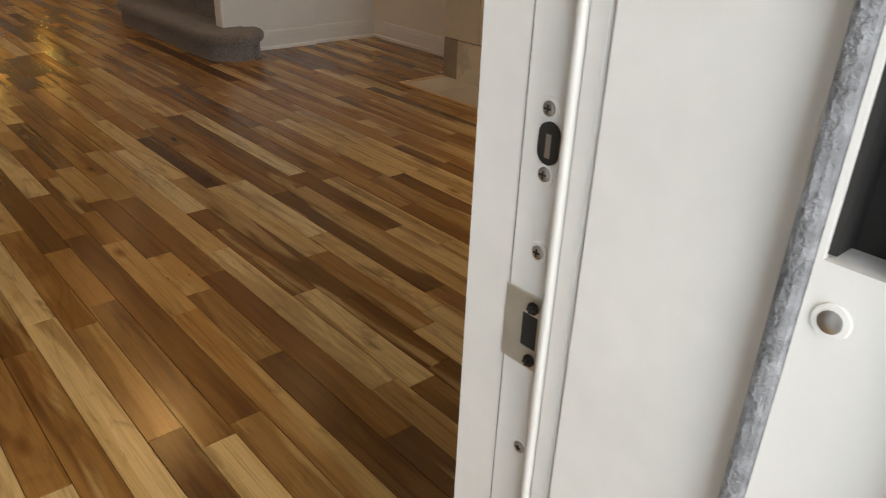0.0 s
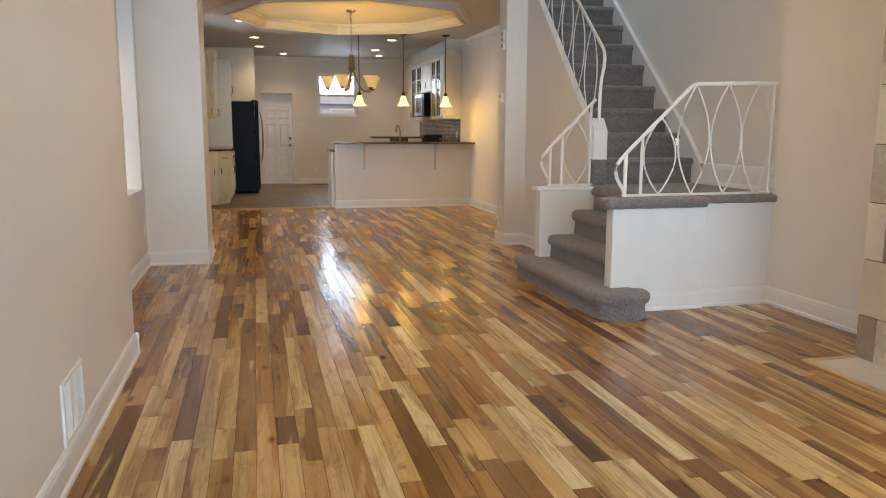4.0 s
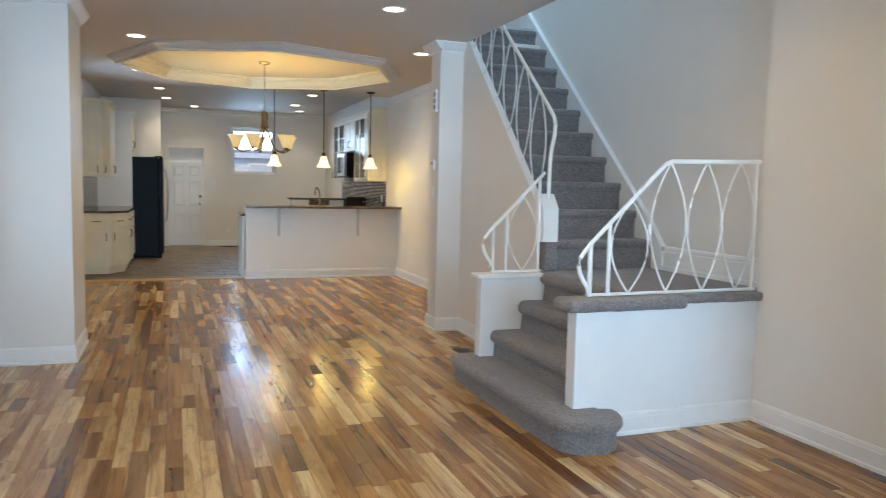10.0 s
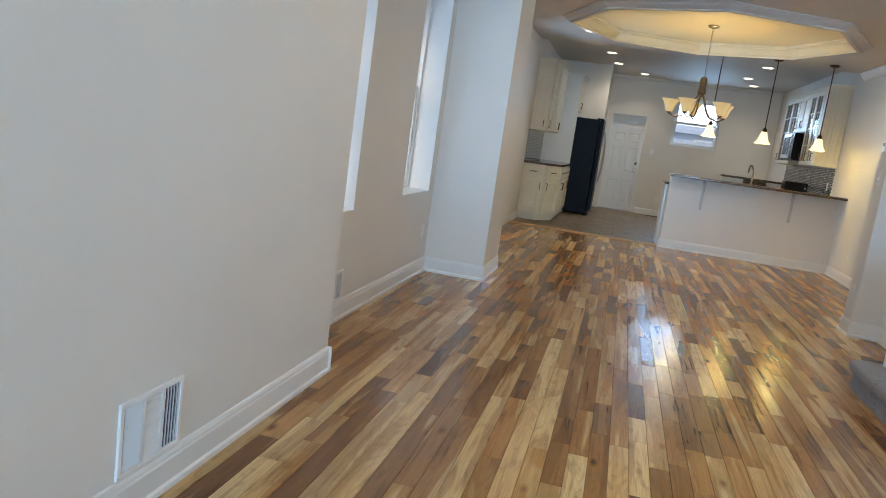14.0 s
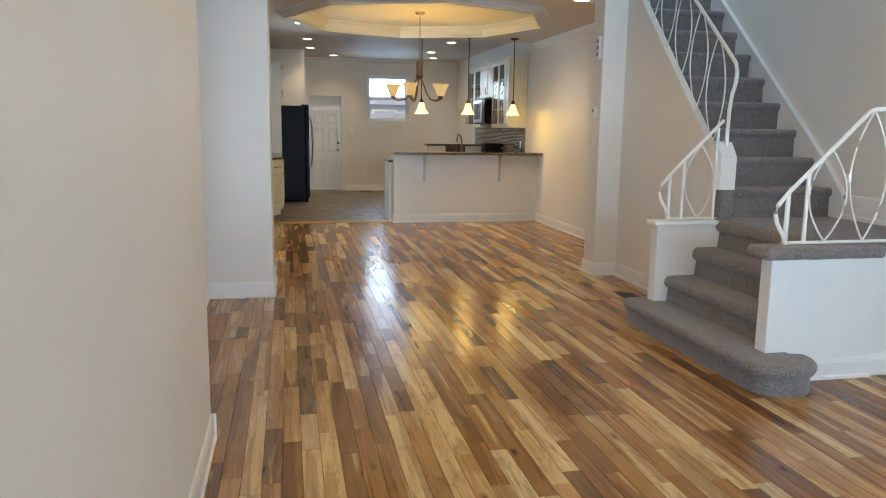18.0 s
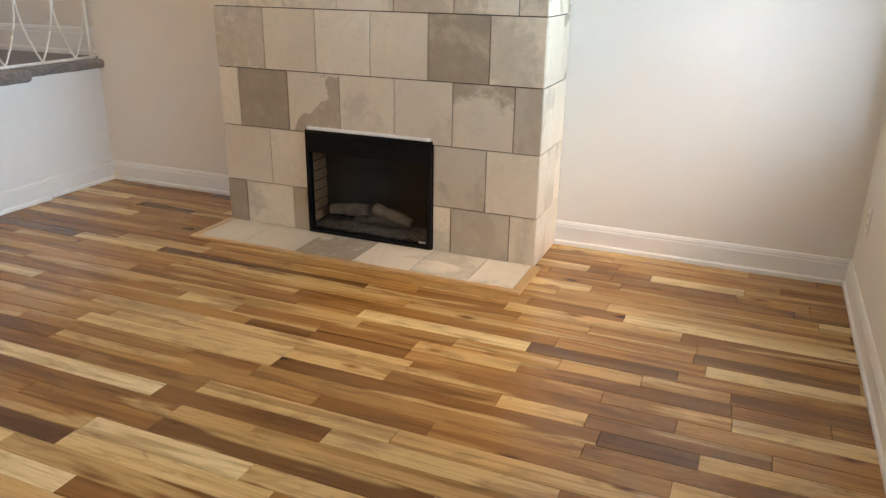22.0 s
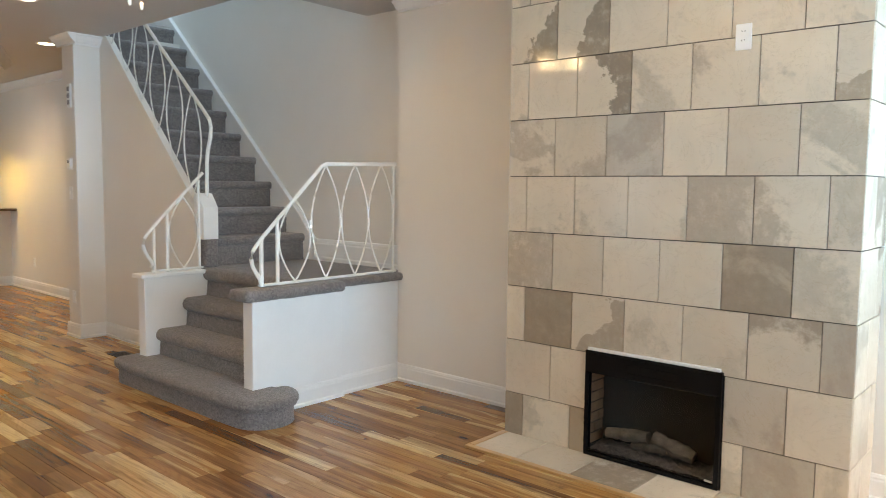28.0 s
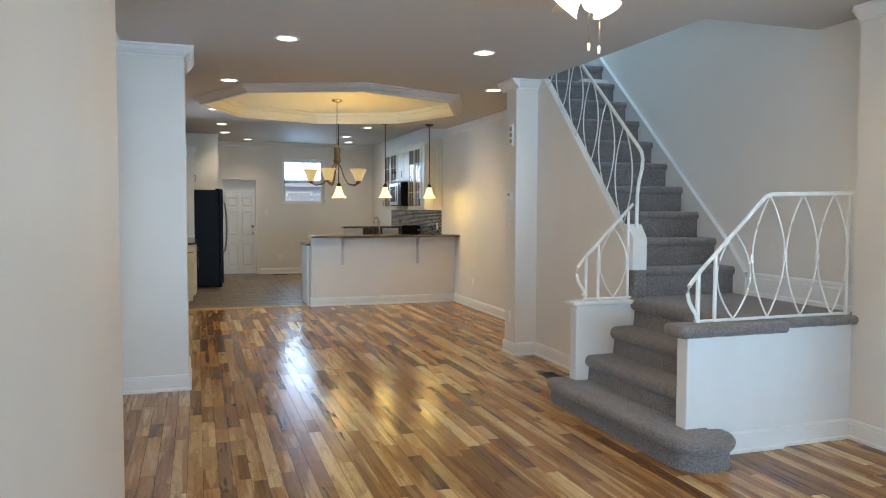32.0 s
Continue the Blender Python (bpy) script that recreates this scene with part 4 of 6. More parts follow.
IY0, IY1, IZ0, IZ1 = -1.265, -0.539, 0.014, 0.578
bm = bmesh.new()
box(bm, -0.022, 0.02, IY0, IY1, IZ1 - 0.118, IZ1, 0.003)
box(bm, -0.022, 0.02, IY0, IY1, IZ0, IZ0 + 0.016, 0.003)
box(bm, -0.022, 0.02, IY0, IY0 + 0.024, IZ0 + 0.016, IZ1 - 0.118, 0.002)
box(bm, -0.022, 0.02, IY1 - 0.02, IY1, IZ0 + 0.016, IZ1 - 0.118, 0.002)
frame_ob = fpart("frame", bm, M_BLACK, "glossy black metal frame")
fpart("control_panel", boxed(-0.026, -0.02, -1.06, -0.78, IZ1 - 0.085, IZ1 - 0.04, 0.002), M_BLACK, "black glass display strip", frame_ob)
fpart("top_lip", boxed(-0.03, 0.0, IY0 + 0.012, IY1 - 0.005, IZ1 - 0.016, IZ1 - 0.004, 0.002), M_BLACK, "black air outlet lip")
bm = bmesh.new()
box(bm, 0.16, 0.17, IY0, IY1, IZ0, IZ1)
box(bm, 0.02, 0.16, IY0, IY0 + 0.01, IZ0, IZ1)
box(bm, 0.02, 0.16, IY0 + 0.01, IY1 - 0.01, IZ1 - 0.01, IZ1)
box(bm, 0.02, 0.16, IY0 + 0.01, IY1 - 0.01, IZ0, IZ0 + 0.012)
box(bm, 0.02, 0.16, IY1 - 0.01, IY1, IZ0, IZ1)
fpart("firebox", bm, M_SOOT, "sooty black firebox")
for k in range(7):
    for j in range(2):
        y = IY1 - 0.016
        x0 = 0.025 + j * 0.09 - (0.045 if k % 2 else 0)
        z0 = IZ0 + 0.05 + k * 0.056
        fpart("brick", boxed(max(0.022, x0), min(x0 + 0.082, 0.158), y, y + 0.006, z0, z0 + 0.048), M_FBRICK)
bm = bmesh.new()
bmesh.ops.create_grid(bm, x_segments=40, y_segments=60, size=0.5)
for v in bm.verts:
    v.co = Vector((0.09 + v.co.x * 0.135, (IY0 + IY1) / 2 + v.co.y * 0.69, IZ0 + 0.026 + 0.02 * noise.noise(v.co * 30) + 0.02 * (v.co.x + 0.5)))
fpart("ember_bed", bm, M_EMBER, "grey ash ember bed", smooth=True)
for p0, p1, r in (((0.085, -0.625, 0.125), (0.08, -0.865, 0.152), 0.038), ((0.075, -0.895, 0.165), (0.085, -1.105, 0.105), 0.042), ((0.11, -0.76, 0.085), (0.105, -0.96, 0.10), 0.03), ((0.115, -0.92, 0.09), (0.115, -1.07, 0.095), 0.034)):
    bm = bmesh.new()
    a, b = Vector(p0), Vector(p1)
    tube(bm, [a.lerp(b, t / 10) for t in range(11)], [r * (0.82 + 0.25 * noise.noise(a * 9 + Vector((t, 0, 0)) * 0.7)) for t in range(11)], 12)
    for v in bm.verts:
        v.co += 0.006 * noise.noise_vector(v.co * 35)
    fpart("log", bm, M_LOG, "charred ceramic log", smooth=True)
fpart("glass_pane", boxed(-0.008, -0.004, IY0 + 0.022, IY1 - 0.018, IZ0 + 0.014, IZ1 - 0.116), M_SMOKED, "dark tinted glass").visible_shadow = False
fpart("badge", boxed(-0.0105, -0.008, -1.232, -1.195, IZ0 + 0.026, IZ0 + 0.036), M_STEEL, "small silver badge")
bm = boxed(-0.02, 0.0, IY0 + 0.01, IY1 - 0.012, 0.578, 0.594, 0.004, 2)
tagged(new("trim_strip", finish(bm, "trim_strip", M_TRIM)), "white caulked strip along the fireplace top", "trim strip", "", "structure")


# ---------------------------------------------------------------- wall plates, vents
def wall_plate(name, label, category, at, rz, kind_of):
    """A plate in the xz plane that faces -y before it is turned."""
    t = thing(name, label, category, at, rz)
    if kind_of == "outlet":
        part("cover_plate", boxed(-0.036, 0.036, -0.006, 0, -0.058, 0.058, 0.003), M_PLASTIC, t)
        for z in (0.02, -0.02):
            s = part("socket", lathe(bmesh.new(), [(0.017, 0), (0.017, 0.002), (0.015, 0.003)], pose(0, -0.006, z, 90), 16), M_PLASTIC, t)
            for x in (-0.0065, 0.0065):
                part("slot", boxed(x - 0.001, x + 0.001, -0.0095, -0.0085, z, z + 0.008), M_SLOT, s)
    elif kind_of == "switch":
        part("cover_plate", boxed(-0.036, 0.036, -0.006, 0, -0.058, 0.058, 0.003), M_PLASTIC, t)
        part("toggle", boxed(-0.005, 0.005, -0.016, -0.006, -0.011, 0.011, 0.002), M_PLASTIC, t)
    elif kind_of == "jack":
        part("cover_plate", boxed(-0.036, 0.036, -0.006, 0, -0.058, 0.058, 0.003), M_PLASTIC, t)
        for z in (0.022, -0.022):
            part("jack_hole", lathe(bmesh.new(), [(0.006, 0), (0.006, 0.002)], pose(0, -0.006, z, 90), 12), M_SLOT, t)
    return t


def register(name, label, at, rz, w, h, halves, material=None, upright=True):
    """A stamped metal register facing -y."""
    t = thing(name, label, "vent", at, rz)
    mt = material or M_PLASTIC
    b = 0.03 if upright else 0.018
    for a in ((-w / 2, w / 2, -h / 2, -h / 2 + b), (-w / 2, w / 2, h / 2 - b, h / 2), (-w / 2, -w / 2 + b, -h / 2 + b, h / 2 - b), (w / 2 - b, w / 2, -h / 2 + b, h / 2 - b)):
        part("frame", boxed(a[0], a[1], -0.010, 0, a[2], a[3], 0.002), mt, t)
    part("backing", boxed(-w / 2 + b, w / 2 - b, -0.001, 0, -h / 2 + b, h / 2 - b), M_SLOT, t)
    for k in range(halves):
        x0 = -w / 2 + b + (w - 2 * b) * k / halves
        x1 = -w / 2 + b + (w - 2 * b) * (k + 1) / halves
        if k:
            part("divider", boxed(x0 - 0.006, x0 + 0.006, -0.010, 0, -h / 2 + b, h / 2 - b), mt, t)
        flat_slats = upright or (halves == 3 and k == 1)
        n = int((h - 2 * b) / 0.0135) if flat_slats else int((x1 - x0) / 0.017)
        for i in range(n):
            if flat_slats:
                z = -h / 2 + b + (h - 2 * b) * (i + 0.5) / n
                bm = boxed(x0 + 0.007, x1 - 0.007, -0.006, 0.006, -0.0009, 0.0009)
                bm.transform(pose(0, -0.005, z, 40))
            else:
                x = x0 + 0.006 + (x1 - x0 - 0.012) * (i + 0.5) / n
                bm = boxed(-0.0012, 0.0012, -0.0045, 0.0045, -h / 2 + b, h / 2 - b)
                bm.transform(pose(x, -0.005, 0, 0, 0, -35 if k else 35))
            part("slat", bm, mt, t)
    return t


register("wall_vent", "white metal return air vent high on the wall", (XE, -2.43, 2.33), 270, 0.325, 0.225, 2)
register("wall_register", "white metal wall register above the baseboard", (XW, -0.46, 0.25), 90, 0.31, 0.235, 3, upright=False)
register("wall_register", "white metal wall register below the window", (XR, 1.75, 0.225), 90, 0.30, 0.19, 3, upright=False)
wall_plate("outlet", "white duplex outlet on the fireplace tile", "outlet", (0, -1.29, 2.108), 270, "outlet")
wall_plate("cable_plate", "white cable plate on the fireplace tile", "wall plate", (0, -1.287, 2.404), 270, "jack")
wall_plate("outlet", "white outlet under the front window", "outlet", (0.18, YF, 0.385), 180, "outlet")
wall_plate("outlet", "white outlet low on the recess wall", "outlet", (XR, 3.74, 0.37), 90, "outlet")
wall_plate("outlet", "white outlet low on the column", "outlet", (-0.575, 4.545, 0.375), 270, "outlet")
wall_plate("light_switch", "white light switch on the column", "switch", (-0.575, 4.545, 1.335), 270, "switch")
wall_plate("outlet", "white outlet low on the dining wall", "outlet", (XL, 7.72, 0.25), 90, "outlet")
wall_plate("outlet", "white outlet low on the warm dining wall", "outlet", (XD, 7.95, 0.38), 270, "outlet")
wall_plate("outlet", "white outlet beside the back door", "outlet", (-1.83, YB, 0.36), 0, "outlet")
wall_plate("light_switch", "white light switch beside the back door", "switch", (-2.12, YB, 1.37), 0, "switch")
tstat = thing("thermostat", "white wall thermostat on the column", "thermostat", (-0.575, 4.535, 1.60), 270)
part("base", boxed(-0.042, 0.042, -0.008, 0, -0.055, 0.055, 0.004), M_PLASTIC, tstat)
part("body", boxed(-0.036, 0.036, -0.026, -0.008, -0.046, 0.046, 0.006, 2), M_PLASTIC, tstat)
part("display", boxed(-0.022, 0.022, -0.0275, -0.025, 0.004, 0.03), M_GREY, tstat)
chime = thing("wall_control_panel", "white wall panel with three dark keys", "control panel", (-0.575, 4.505, 2.21), 270)
part("body", boxed(-0.035, 0.035, -0.02, 0, -0.105, 0.105, 0.004), M_PLASTIC, chime)
for z in (-0.06, 0, 0.06):
    part("key", boxed(-0.024, 0.024, -0.023, -0.019, z - 0.02, z + 0.02, 0.002), M_GREY, chime)
fv = thing("floor_register", "dark bronze floor register beside the stairs", "vent", (-0.62, 3.47, 0))
part("frame", boxed(-0.075, 0.075, -0.17, 0.17, -0.004, 0.004, 0.002), M_BROWNV, fv)
for k in range(13):
    part("slot", boxed(-0.055, 0.055, -0.145 + k * 0.0235, -0.135 + k * 0.0235, 0.0035, 0.0045), M_SLOT, fv)

# ---------------------------------------------------------------- recessed lights
can = thing("recessed_light", "round white recessed ceiling light, switched on", "ceiling light", (-2.924, 3.36, CEIL), group="recessed lights")
bm = lathe(bmesh.new(), [(0.095, 0.0), (0.095, -0.004), (0.088, -0.009), (0.074, -0.006), (0.070, 0.0)], None, 32, False)
part("trim_ring", bm, M_PLASTIC, can, "white trim ring", smooth=True)
bm = lathe(bmesh.new(), [(0.072, -0.001), (0.072, -0.003), (0.05, -0.0045)], None, 32)
part("lens", bm, M_CANLIT, can, "glowing warm lens", smooth=True)
CANS = [(-1.336, 3.36, CEIL), (-3.264, 5.4, CEIL), (-0.534, 5.11, CEIL), (-3.33, 7.75, CEIL), (-0.50, 7.6, CEIL), (-2.947, 1.05, CEIL), (-0.63, 0.91, CEIL),
        (-2.94, -1.35, CEIL), (-0.64, -1.35, CEIL),
        (-3.16, 11.06, KCEIL), (-3.06, 12.55, KCEIL), (-2.54, 13.9, KCEIL), (-0.67, 10.8, KCEIL), (-0.70, 12.6, KCEIL), (-0.42, 13.8, KCEIL)]
for c in CANS:
    copy_thing(can, pose(*c))
for x, y, z in [(-2.924, 3.36, CEIL)] + CANS:
    lamp = new("can_light", bpy.data.lights.new("can_light", "SPOT"))
    lamp.data.energy, lamp.data.color, lamp.data.spot_size, lamp.data.spot_blend, lamp.data.shadow_soft_size = (KITCHEN_WATTS if z > CEIL else CAN_WATTS if y < 4 else DINING_WATTS), (SOFT if z > CEIL else WARM), radians(124 if z > CEIL else 150), (1.0 if z > CEIL else 0.6), 0.06
    lamp.matrix_world = pose(x, y, z - 0.02)


def point_lamp(name, x, y, z, watts, radius, color=WARM):
    ob = new(name, bpy.data.lights.new(name, "POINT"))
    ob.data.energy, ob.data.color, ob.data.shadow_soft_size = watts, color, radius
    ob.location = (x, y, z)


# ---------------------------------------------------------------- ceiling fan
FX, FY = -1.78, 0.83
fan = thing("ceiling_fan", "white flush-mount ceiling fan with three lit glass shades", "ceiling fan", (FX, FY, CEIL))
bm = lathe(bmesh.new(), [(0.172, 0.0), (0.175, -0.012), (0.165, -0.06), (0.16, -0.075), (0.152, -0.082), (0.135, -0.125), (0.118, -0.15), (0.09, -0.158), (0.06, -0.16)], None, 40)
part("motor_housing", bm, M_FANBODY, fan, "white enamelled motor housing", smooth=True)
part("ceiling_ring", lathe(bmesh.new(), [(0.177, 0.0), (0.179, -0.003), (0.177, -0.006)], None, 40, False), M_DARKBRZ, fan, "thin dark ring")
for k in range(22):
    a = 2 * math.pi * k / 22
    bm = boxed(-0.004, 0.004, -0.002, 0.002, -0.012, 0.012)
    bm.transform(pose(0.1285 * math.cos(a), 0.1285 * math.sin(a), -0.138, 0, 0, math.degrees(a) + 90) @ pose(0, 0, 0, 35))
    part("cooling_slot", bm, M_SLOT, fan)
part("light_kit_hub", lathe(bmesh.new(), [(0.05, -0.158), (0.075, -0.17), (0.078, -0.20), (0.06, -0.225), (0.03, -0.235)], None, 28), M_FANBODY, fan, smooth=True)
for k in range(5):
    a = radians(2 + 72 * k)
    m = pose(0, 0, 0, 0, 0, math.degrees(a))
    bm = bmesh.new()
    w0, w1, th = 0.052, 0.072, 0.006
    outline = [(0.19, -w0), (0.26, -w0 - 0.006), (0.60, -w1), (0.645, -w1 + 0.012), (0.66, -0.04), (0.66, 0.04), (0.645, w1 - 0.012), (0.60, w1), (0.26, w0 + 0.006), (0.19, w0)]
    prism(bm, [(x, y, -th / 2) for x, y in outline], (0, 0, th))
    bm.transform(m @ pose(0, 0, -0.152, -12))
    blade = part("blade", bm, M_FANBLADE, fan, "cream painted fan blade")
    bm = bmesh.new()
    tube(bm, [(0.06, -0.02, -0.162), (0.12, -0.03, -0.158), (0.19, -0.038, -0.150), (0.25, -0.02, -0.152)], 0.009, 8)
    tube(bm, [(0.06, 0.02, -0.162), (0.12, 0.03, -0.158), (0.19, 0.038, -0.166), (0.25, 0.02, -0.163)], 0.009, 8)
    bm.transform(m)
    part("blade_iron", bm, M_FANBODY, fan, "scrolled white blade iron", smooth=True)
SHADE = [(0.020, 0.0), (0.028, 0.01), (0.036, 0.035), (0.048, 0.07), (0.066, 0.105), (0.076, 0.118), (0.073, 0.118), (0.045, 0.07), (0.032, 0.035)]
for a in (-90 - 12, 30 - 12, 150 - 12):
    m = pose(0, 0, -0.215, 0, 0, a) @ pose(0.045, 0, 0, 0, 138, 0)
    s = part("shade", lathe(bmesh.new(), SHADE, m, 24, False), M_FANLIT, fan, "glowing frosted tulip shade", smooth=True)
    part("fitter", lathe(bmesh.new(), [(0.026, -0.03), (0.028, 0.008), (0.022, 0.012)], m, 18), M_FANBODY, fan, smooth=True)
for dx, l in ((-0.02, 0.255), (0.035, 0.265)):
    c = part("pull_chain", tube(bmesh.new(), [(dx, -0.03, -0.23), (dx, -0.03, -0.23 - l)], 0.0016, 6), M_NICKEL, fan, "fine pull chain")
    part("pull_fob", lathe(bmesh.new(), [(0.003, 0.0), (0.0075, -0.006), (0.0075, -0.032), (0.003, -0.038)], pose(dx, -0.03, -0.23 - l), 12), M_PLASTIC, c, "white pull fob", smooth=True)
for a in (-90 - 12, 30 - 12, 150 - 12):
    point_lamp("fan_light", FX + 0.14 * math.cos(radians(a)), FY + 0.14 * math.sin(radians(a)), CEIL - 0.325, FAN_WATTS / 3, 0.022)

# ---------------------------------------------------------------- chandelier
CX, CY = -1.92, 6.85
chand = thing("chandelier", "antique brass five-arm chandelier with lit amber glass bowls", "chandelier", (CX, CY, CEIL + 0.065))
part("canopy", lathe(bmesh.new(), [(0.065, 0), (0.068, -0.008), (0.05, -0.025), (0.012, -0.035)], None, 28), M_NICKEL, chand, "round metal canopy", smooth=True)
for k in range(17):
    bm = bmesh.new()
    tube(bm, [(0.010 * math.cos(t), 0, 0.019 * math.sin(t)) for t in [2 * math.pi * i / 12 for i in range(13)]], 0.0025, 6)
    bm.transform(pose(0, 0, -0.052 - 0.031 * k, 0, 0, 90 * (k % 2)))
    part("chain_link", bm, M_BRONZE, chand, smooth=True)
part("column", lathe(bmesh.new(), [(0.008, -0.57), (0.035, -0.585), (0.042, -0.61), (0.038, -0.70), (0.045, -0.735), (0.05, -0.76), (0.02, -0.79), (0.014, -0.80)], None, 24), M_BRONZE, chand, "turned brass column", smooth=True)
BOWL = [(0.012, -0.06), (0.03, -0.055), (0.045, -0.03), (0.060, 0.02), (0.084, 0.075), (0.104, 0.096), (0.100, 0.096), (0.057, 0.025), (0.04, -0.025)]
for k in range(5):
    a = radians(-48 + 72 * k)
    d = Vector((math.cos(a), math.sin(a), 0))
    pts = [Vector((0, 0, -0.77)) + d * 0.02, d * 0.06 + Vector((0, 0, -0.84)), d * 0.11 + Vector((0, 0, -0.96)), d * 0.17 + Vector((0, 0, -1.035)), d * 0.26 + Vector((0, 0, -1.055)), d * 0.325 + Vector((0, 0, -1.025))]
    arm = part("arm", tube(bmesh.new(), pts, 0.009, 8), M_BRONZE, chand, "curved brass arm", smooth=True)
    m = Matrix.Translation(d * 0.325 + Vector((0, 0, -0.955)))
    part("bowl", lathe(bmesh.new(), BOWL, m, 28, False), M_CUPLIT, arm, "glowing amber glass bowl", smooth=True)
    part("bowl_cup", lathe(bmesh.new(), [(0.008, -0.075), (0.03, -0.062), (0.034, -0.05), (0.02, -0.048)], m, 20), M_BRONZE, arm, smooth=True)
for k in range(5):        # a bulb down in each bowl
    a = radians(-48 + 72 * k)
    point_lamp("chandelier_light", CX + 0.325 * math.cos(a), CY + 0.325 * math.sin(a), CEIL + 0.065 - 0.915, CHAND_WATTS / 5, 0.02, BULB)

# ---------------------------------------------------------------- pendants over the bar
pend = thing("pendant_lamp", "bronze stem pendant lamp with a lit amber bell shade", "pendant lamp", (-0.90, 8.5, CEIL), group="pendants over the bar")
part("canopy", lathe(bmesh.new(), [(0.062, 0), (0.064, -0.01), (0.045, -0.026), (0.01, -0.03)], None, 24), M_DARKBRZ, pend, "bronze canopy", smooth=True)
part("stem", tube(bmesh.new(), [(0, 0, -0.02), (0, 0, -0.94)], 0.007, 8), M_DARKBRZ, pend, smooth=True)
part("socket", lathe(bmesh.new(), [(0.012, -0.90), (0.03, -0.93), (0.034, -0.965), (0.03, -0.97)], None, 20), M_DARKBRZ, pend, smooth=True)
part("shade", lathe(bmesh.new(), [(0.032, -0.955), (0.04, -0.97), (0.05, -1.01), (0.062, -1.05), (0.085, -1.095), (0.105, -1.115), (0.102, -1.115), (0.06, -1.055), (0.046, -1.01), (0.036, -0.97)], None, 28, False), M_PENLIT, pend, "glowing amber bell shade", smooth=True)
for x in (-0.21, -1.60):
    copy_thing(pend, pose(x, 8.5, CEIL))
for x in (-0.90, -0.21, -1.60):
    point_lamp("pendant_light", x, 8.5, 1.615, PEND_WATTS, 0.03, AMBER)

# ---------------------------------------------------------------- kitchen
def panel_door(bm_frame, w, h, t=0.02, raised=True):
    """A framed cabinet door in the xz plane facing -y, lower corner at the origin."""
    s = min(0.055, w * 0.22)
    for a in ((0, w, 0, s), (0, w, h - s, h), (0, s, s, h - s), (w - s, w, s, h - s)):
        box(bm_frame, a[0], a[1], -t, 0, a[2], a[3], 0.002)
    if raised:
        box(bm_frame, s - 0.004, w - s + 0.004, -t * 0.4, 0, s - 0.004, h - s + 0.004)
        if w - 2 * s > 0.06 and h - 2 * s > 0.06:
            box(bm_frame, s + 0.02, w - s - 0.02, -t * 0.8, -t * 0.3, s + 0.02, h - s - 0.02, 0.005)
    return bm_frame


def pull(parent, m, upright=True, l=0.11):
    bm = bmesh.new()
    a = (0, 0, 1) if upright else (1, 0, 0)
    v = Vector(a) * l / 2
    tube(bm, [-v, -v * 0.95 + Vector((0, -0.025, 0)), v * 0.95 + Vector((0, -0.025, 0)), v], 0.0055, 8)
    bm.transform(m)
    return part("handle", bm, M_DARKBRZ, parent, "dark bronze bar handle", smooth=True)


def cabinet_front(parent, m, w, h, handle=None, mat=None, name="door", raised=True):
    bm = panel_door(bmesh.new(), w, h, raised=raised)
    bm.transform(m)
    d = part(name, bm, mat or M_CAB, parent)
    if handle:
        pull(d, m @ pose(handle[0], -0.02, handle[1]), handle[2])
    return d


# base cabinet with a clipped corner on the west side
bc = thing("base_cabinet", "cream raised-panel base cabinet with a clipped corner", "cabinet", (XL, 9.6, 0))
bm = bmesh.new()
out = [(0.0, 0.0), (0.36, 0.0), (0.57, 0.32), (0.57, 2.28), (0.0, 2.28)]
prism(bm, [(x, y, 0.10) for x, y in out], (0, 0, 0.80))
part("body", bm, M_CAB, bc)
bm = bmesh.new()
prism(bm, [(x * 0.93, 0.05 + y * 0.97, 0.006) for x, y in out], (0, 0, 0.094))
part("toe_kick", bm, M_CAB, bc)
cabinet_front(bc, pose(0.01, 0, 0.70), 0.345, 0.17, (0.17, 0.085, False), name="drawer")
cabinet_front(bc, pose(0.01, 0, 0.13), 0.345, 0.55, (0.305, 0.43, True))
ang = math.degrees(math.atan2(0.32, 0.21))
cabinet_front(bc, pose(0.365, 0.005, 0.70, 0, 0, ang), 0.365, 0.17, (0.18, 0.085, False), name="drawer")
cabinet_front(bc, pose(0.365, 0.005, 0.13, 0, 0, ang), 0.365, 0.55, (0.04, 0.43, True))
for k in range(4):
    cabinet_front(bc, pose(0.57, 0.34 + k * 0.48, 0.13, 0, 0, 90), 0.46, 0.55, (0.04 if k % 2 else 0.42, 0.43, True))
    cabinet_front(bc, pose(0.57, 0.34 + k * 0.48, 0.70, 0, 0, 90), 0.46, 0.17, (0.23, 0.085, False), name="drawer")
ct = thing("countertop", "dark brown granite countertop on the cream cabinets", "countertop", (XL, 9.6, 0.90))
bm = bmesh.new()
prism(bm, [(0, -0.03, 0), (0.375, -0.03, 0), (0.60, 0.31, 0), (0.60, 2.28, 0), (0, 2.28, 0)], (0, 0, 0.035))
part("slab", bm, M_GRANITE, ct)

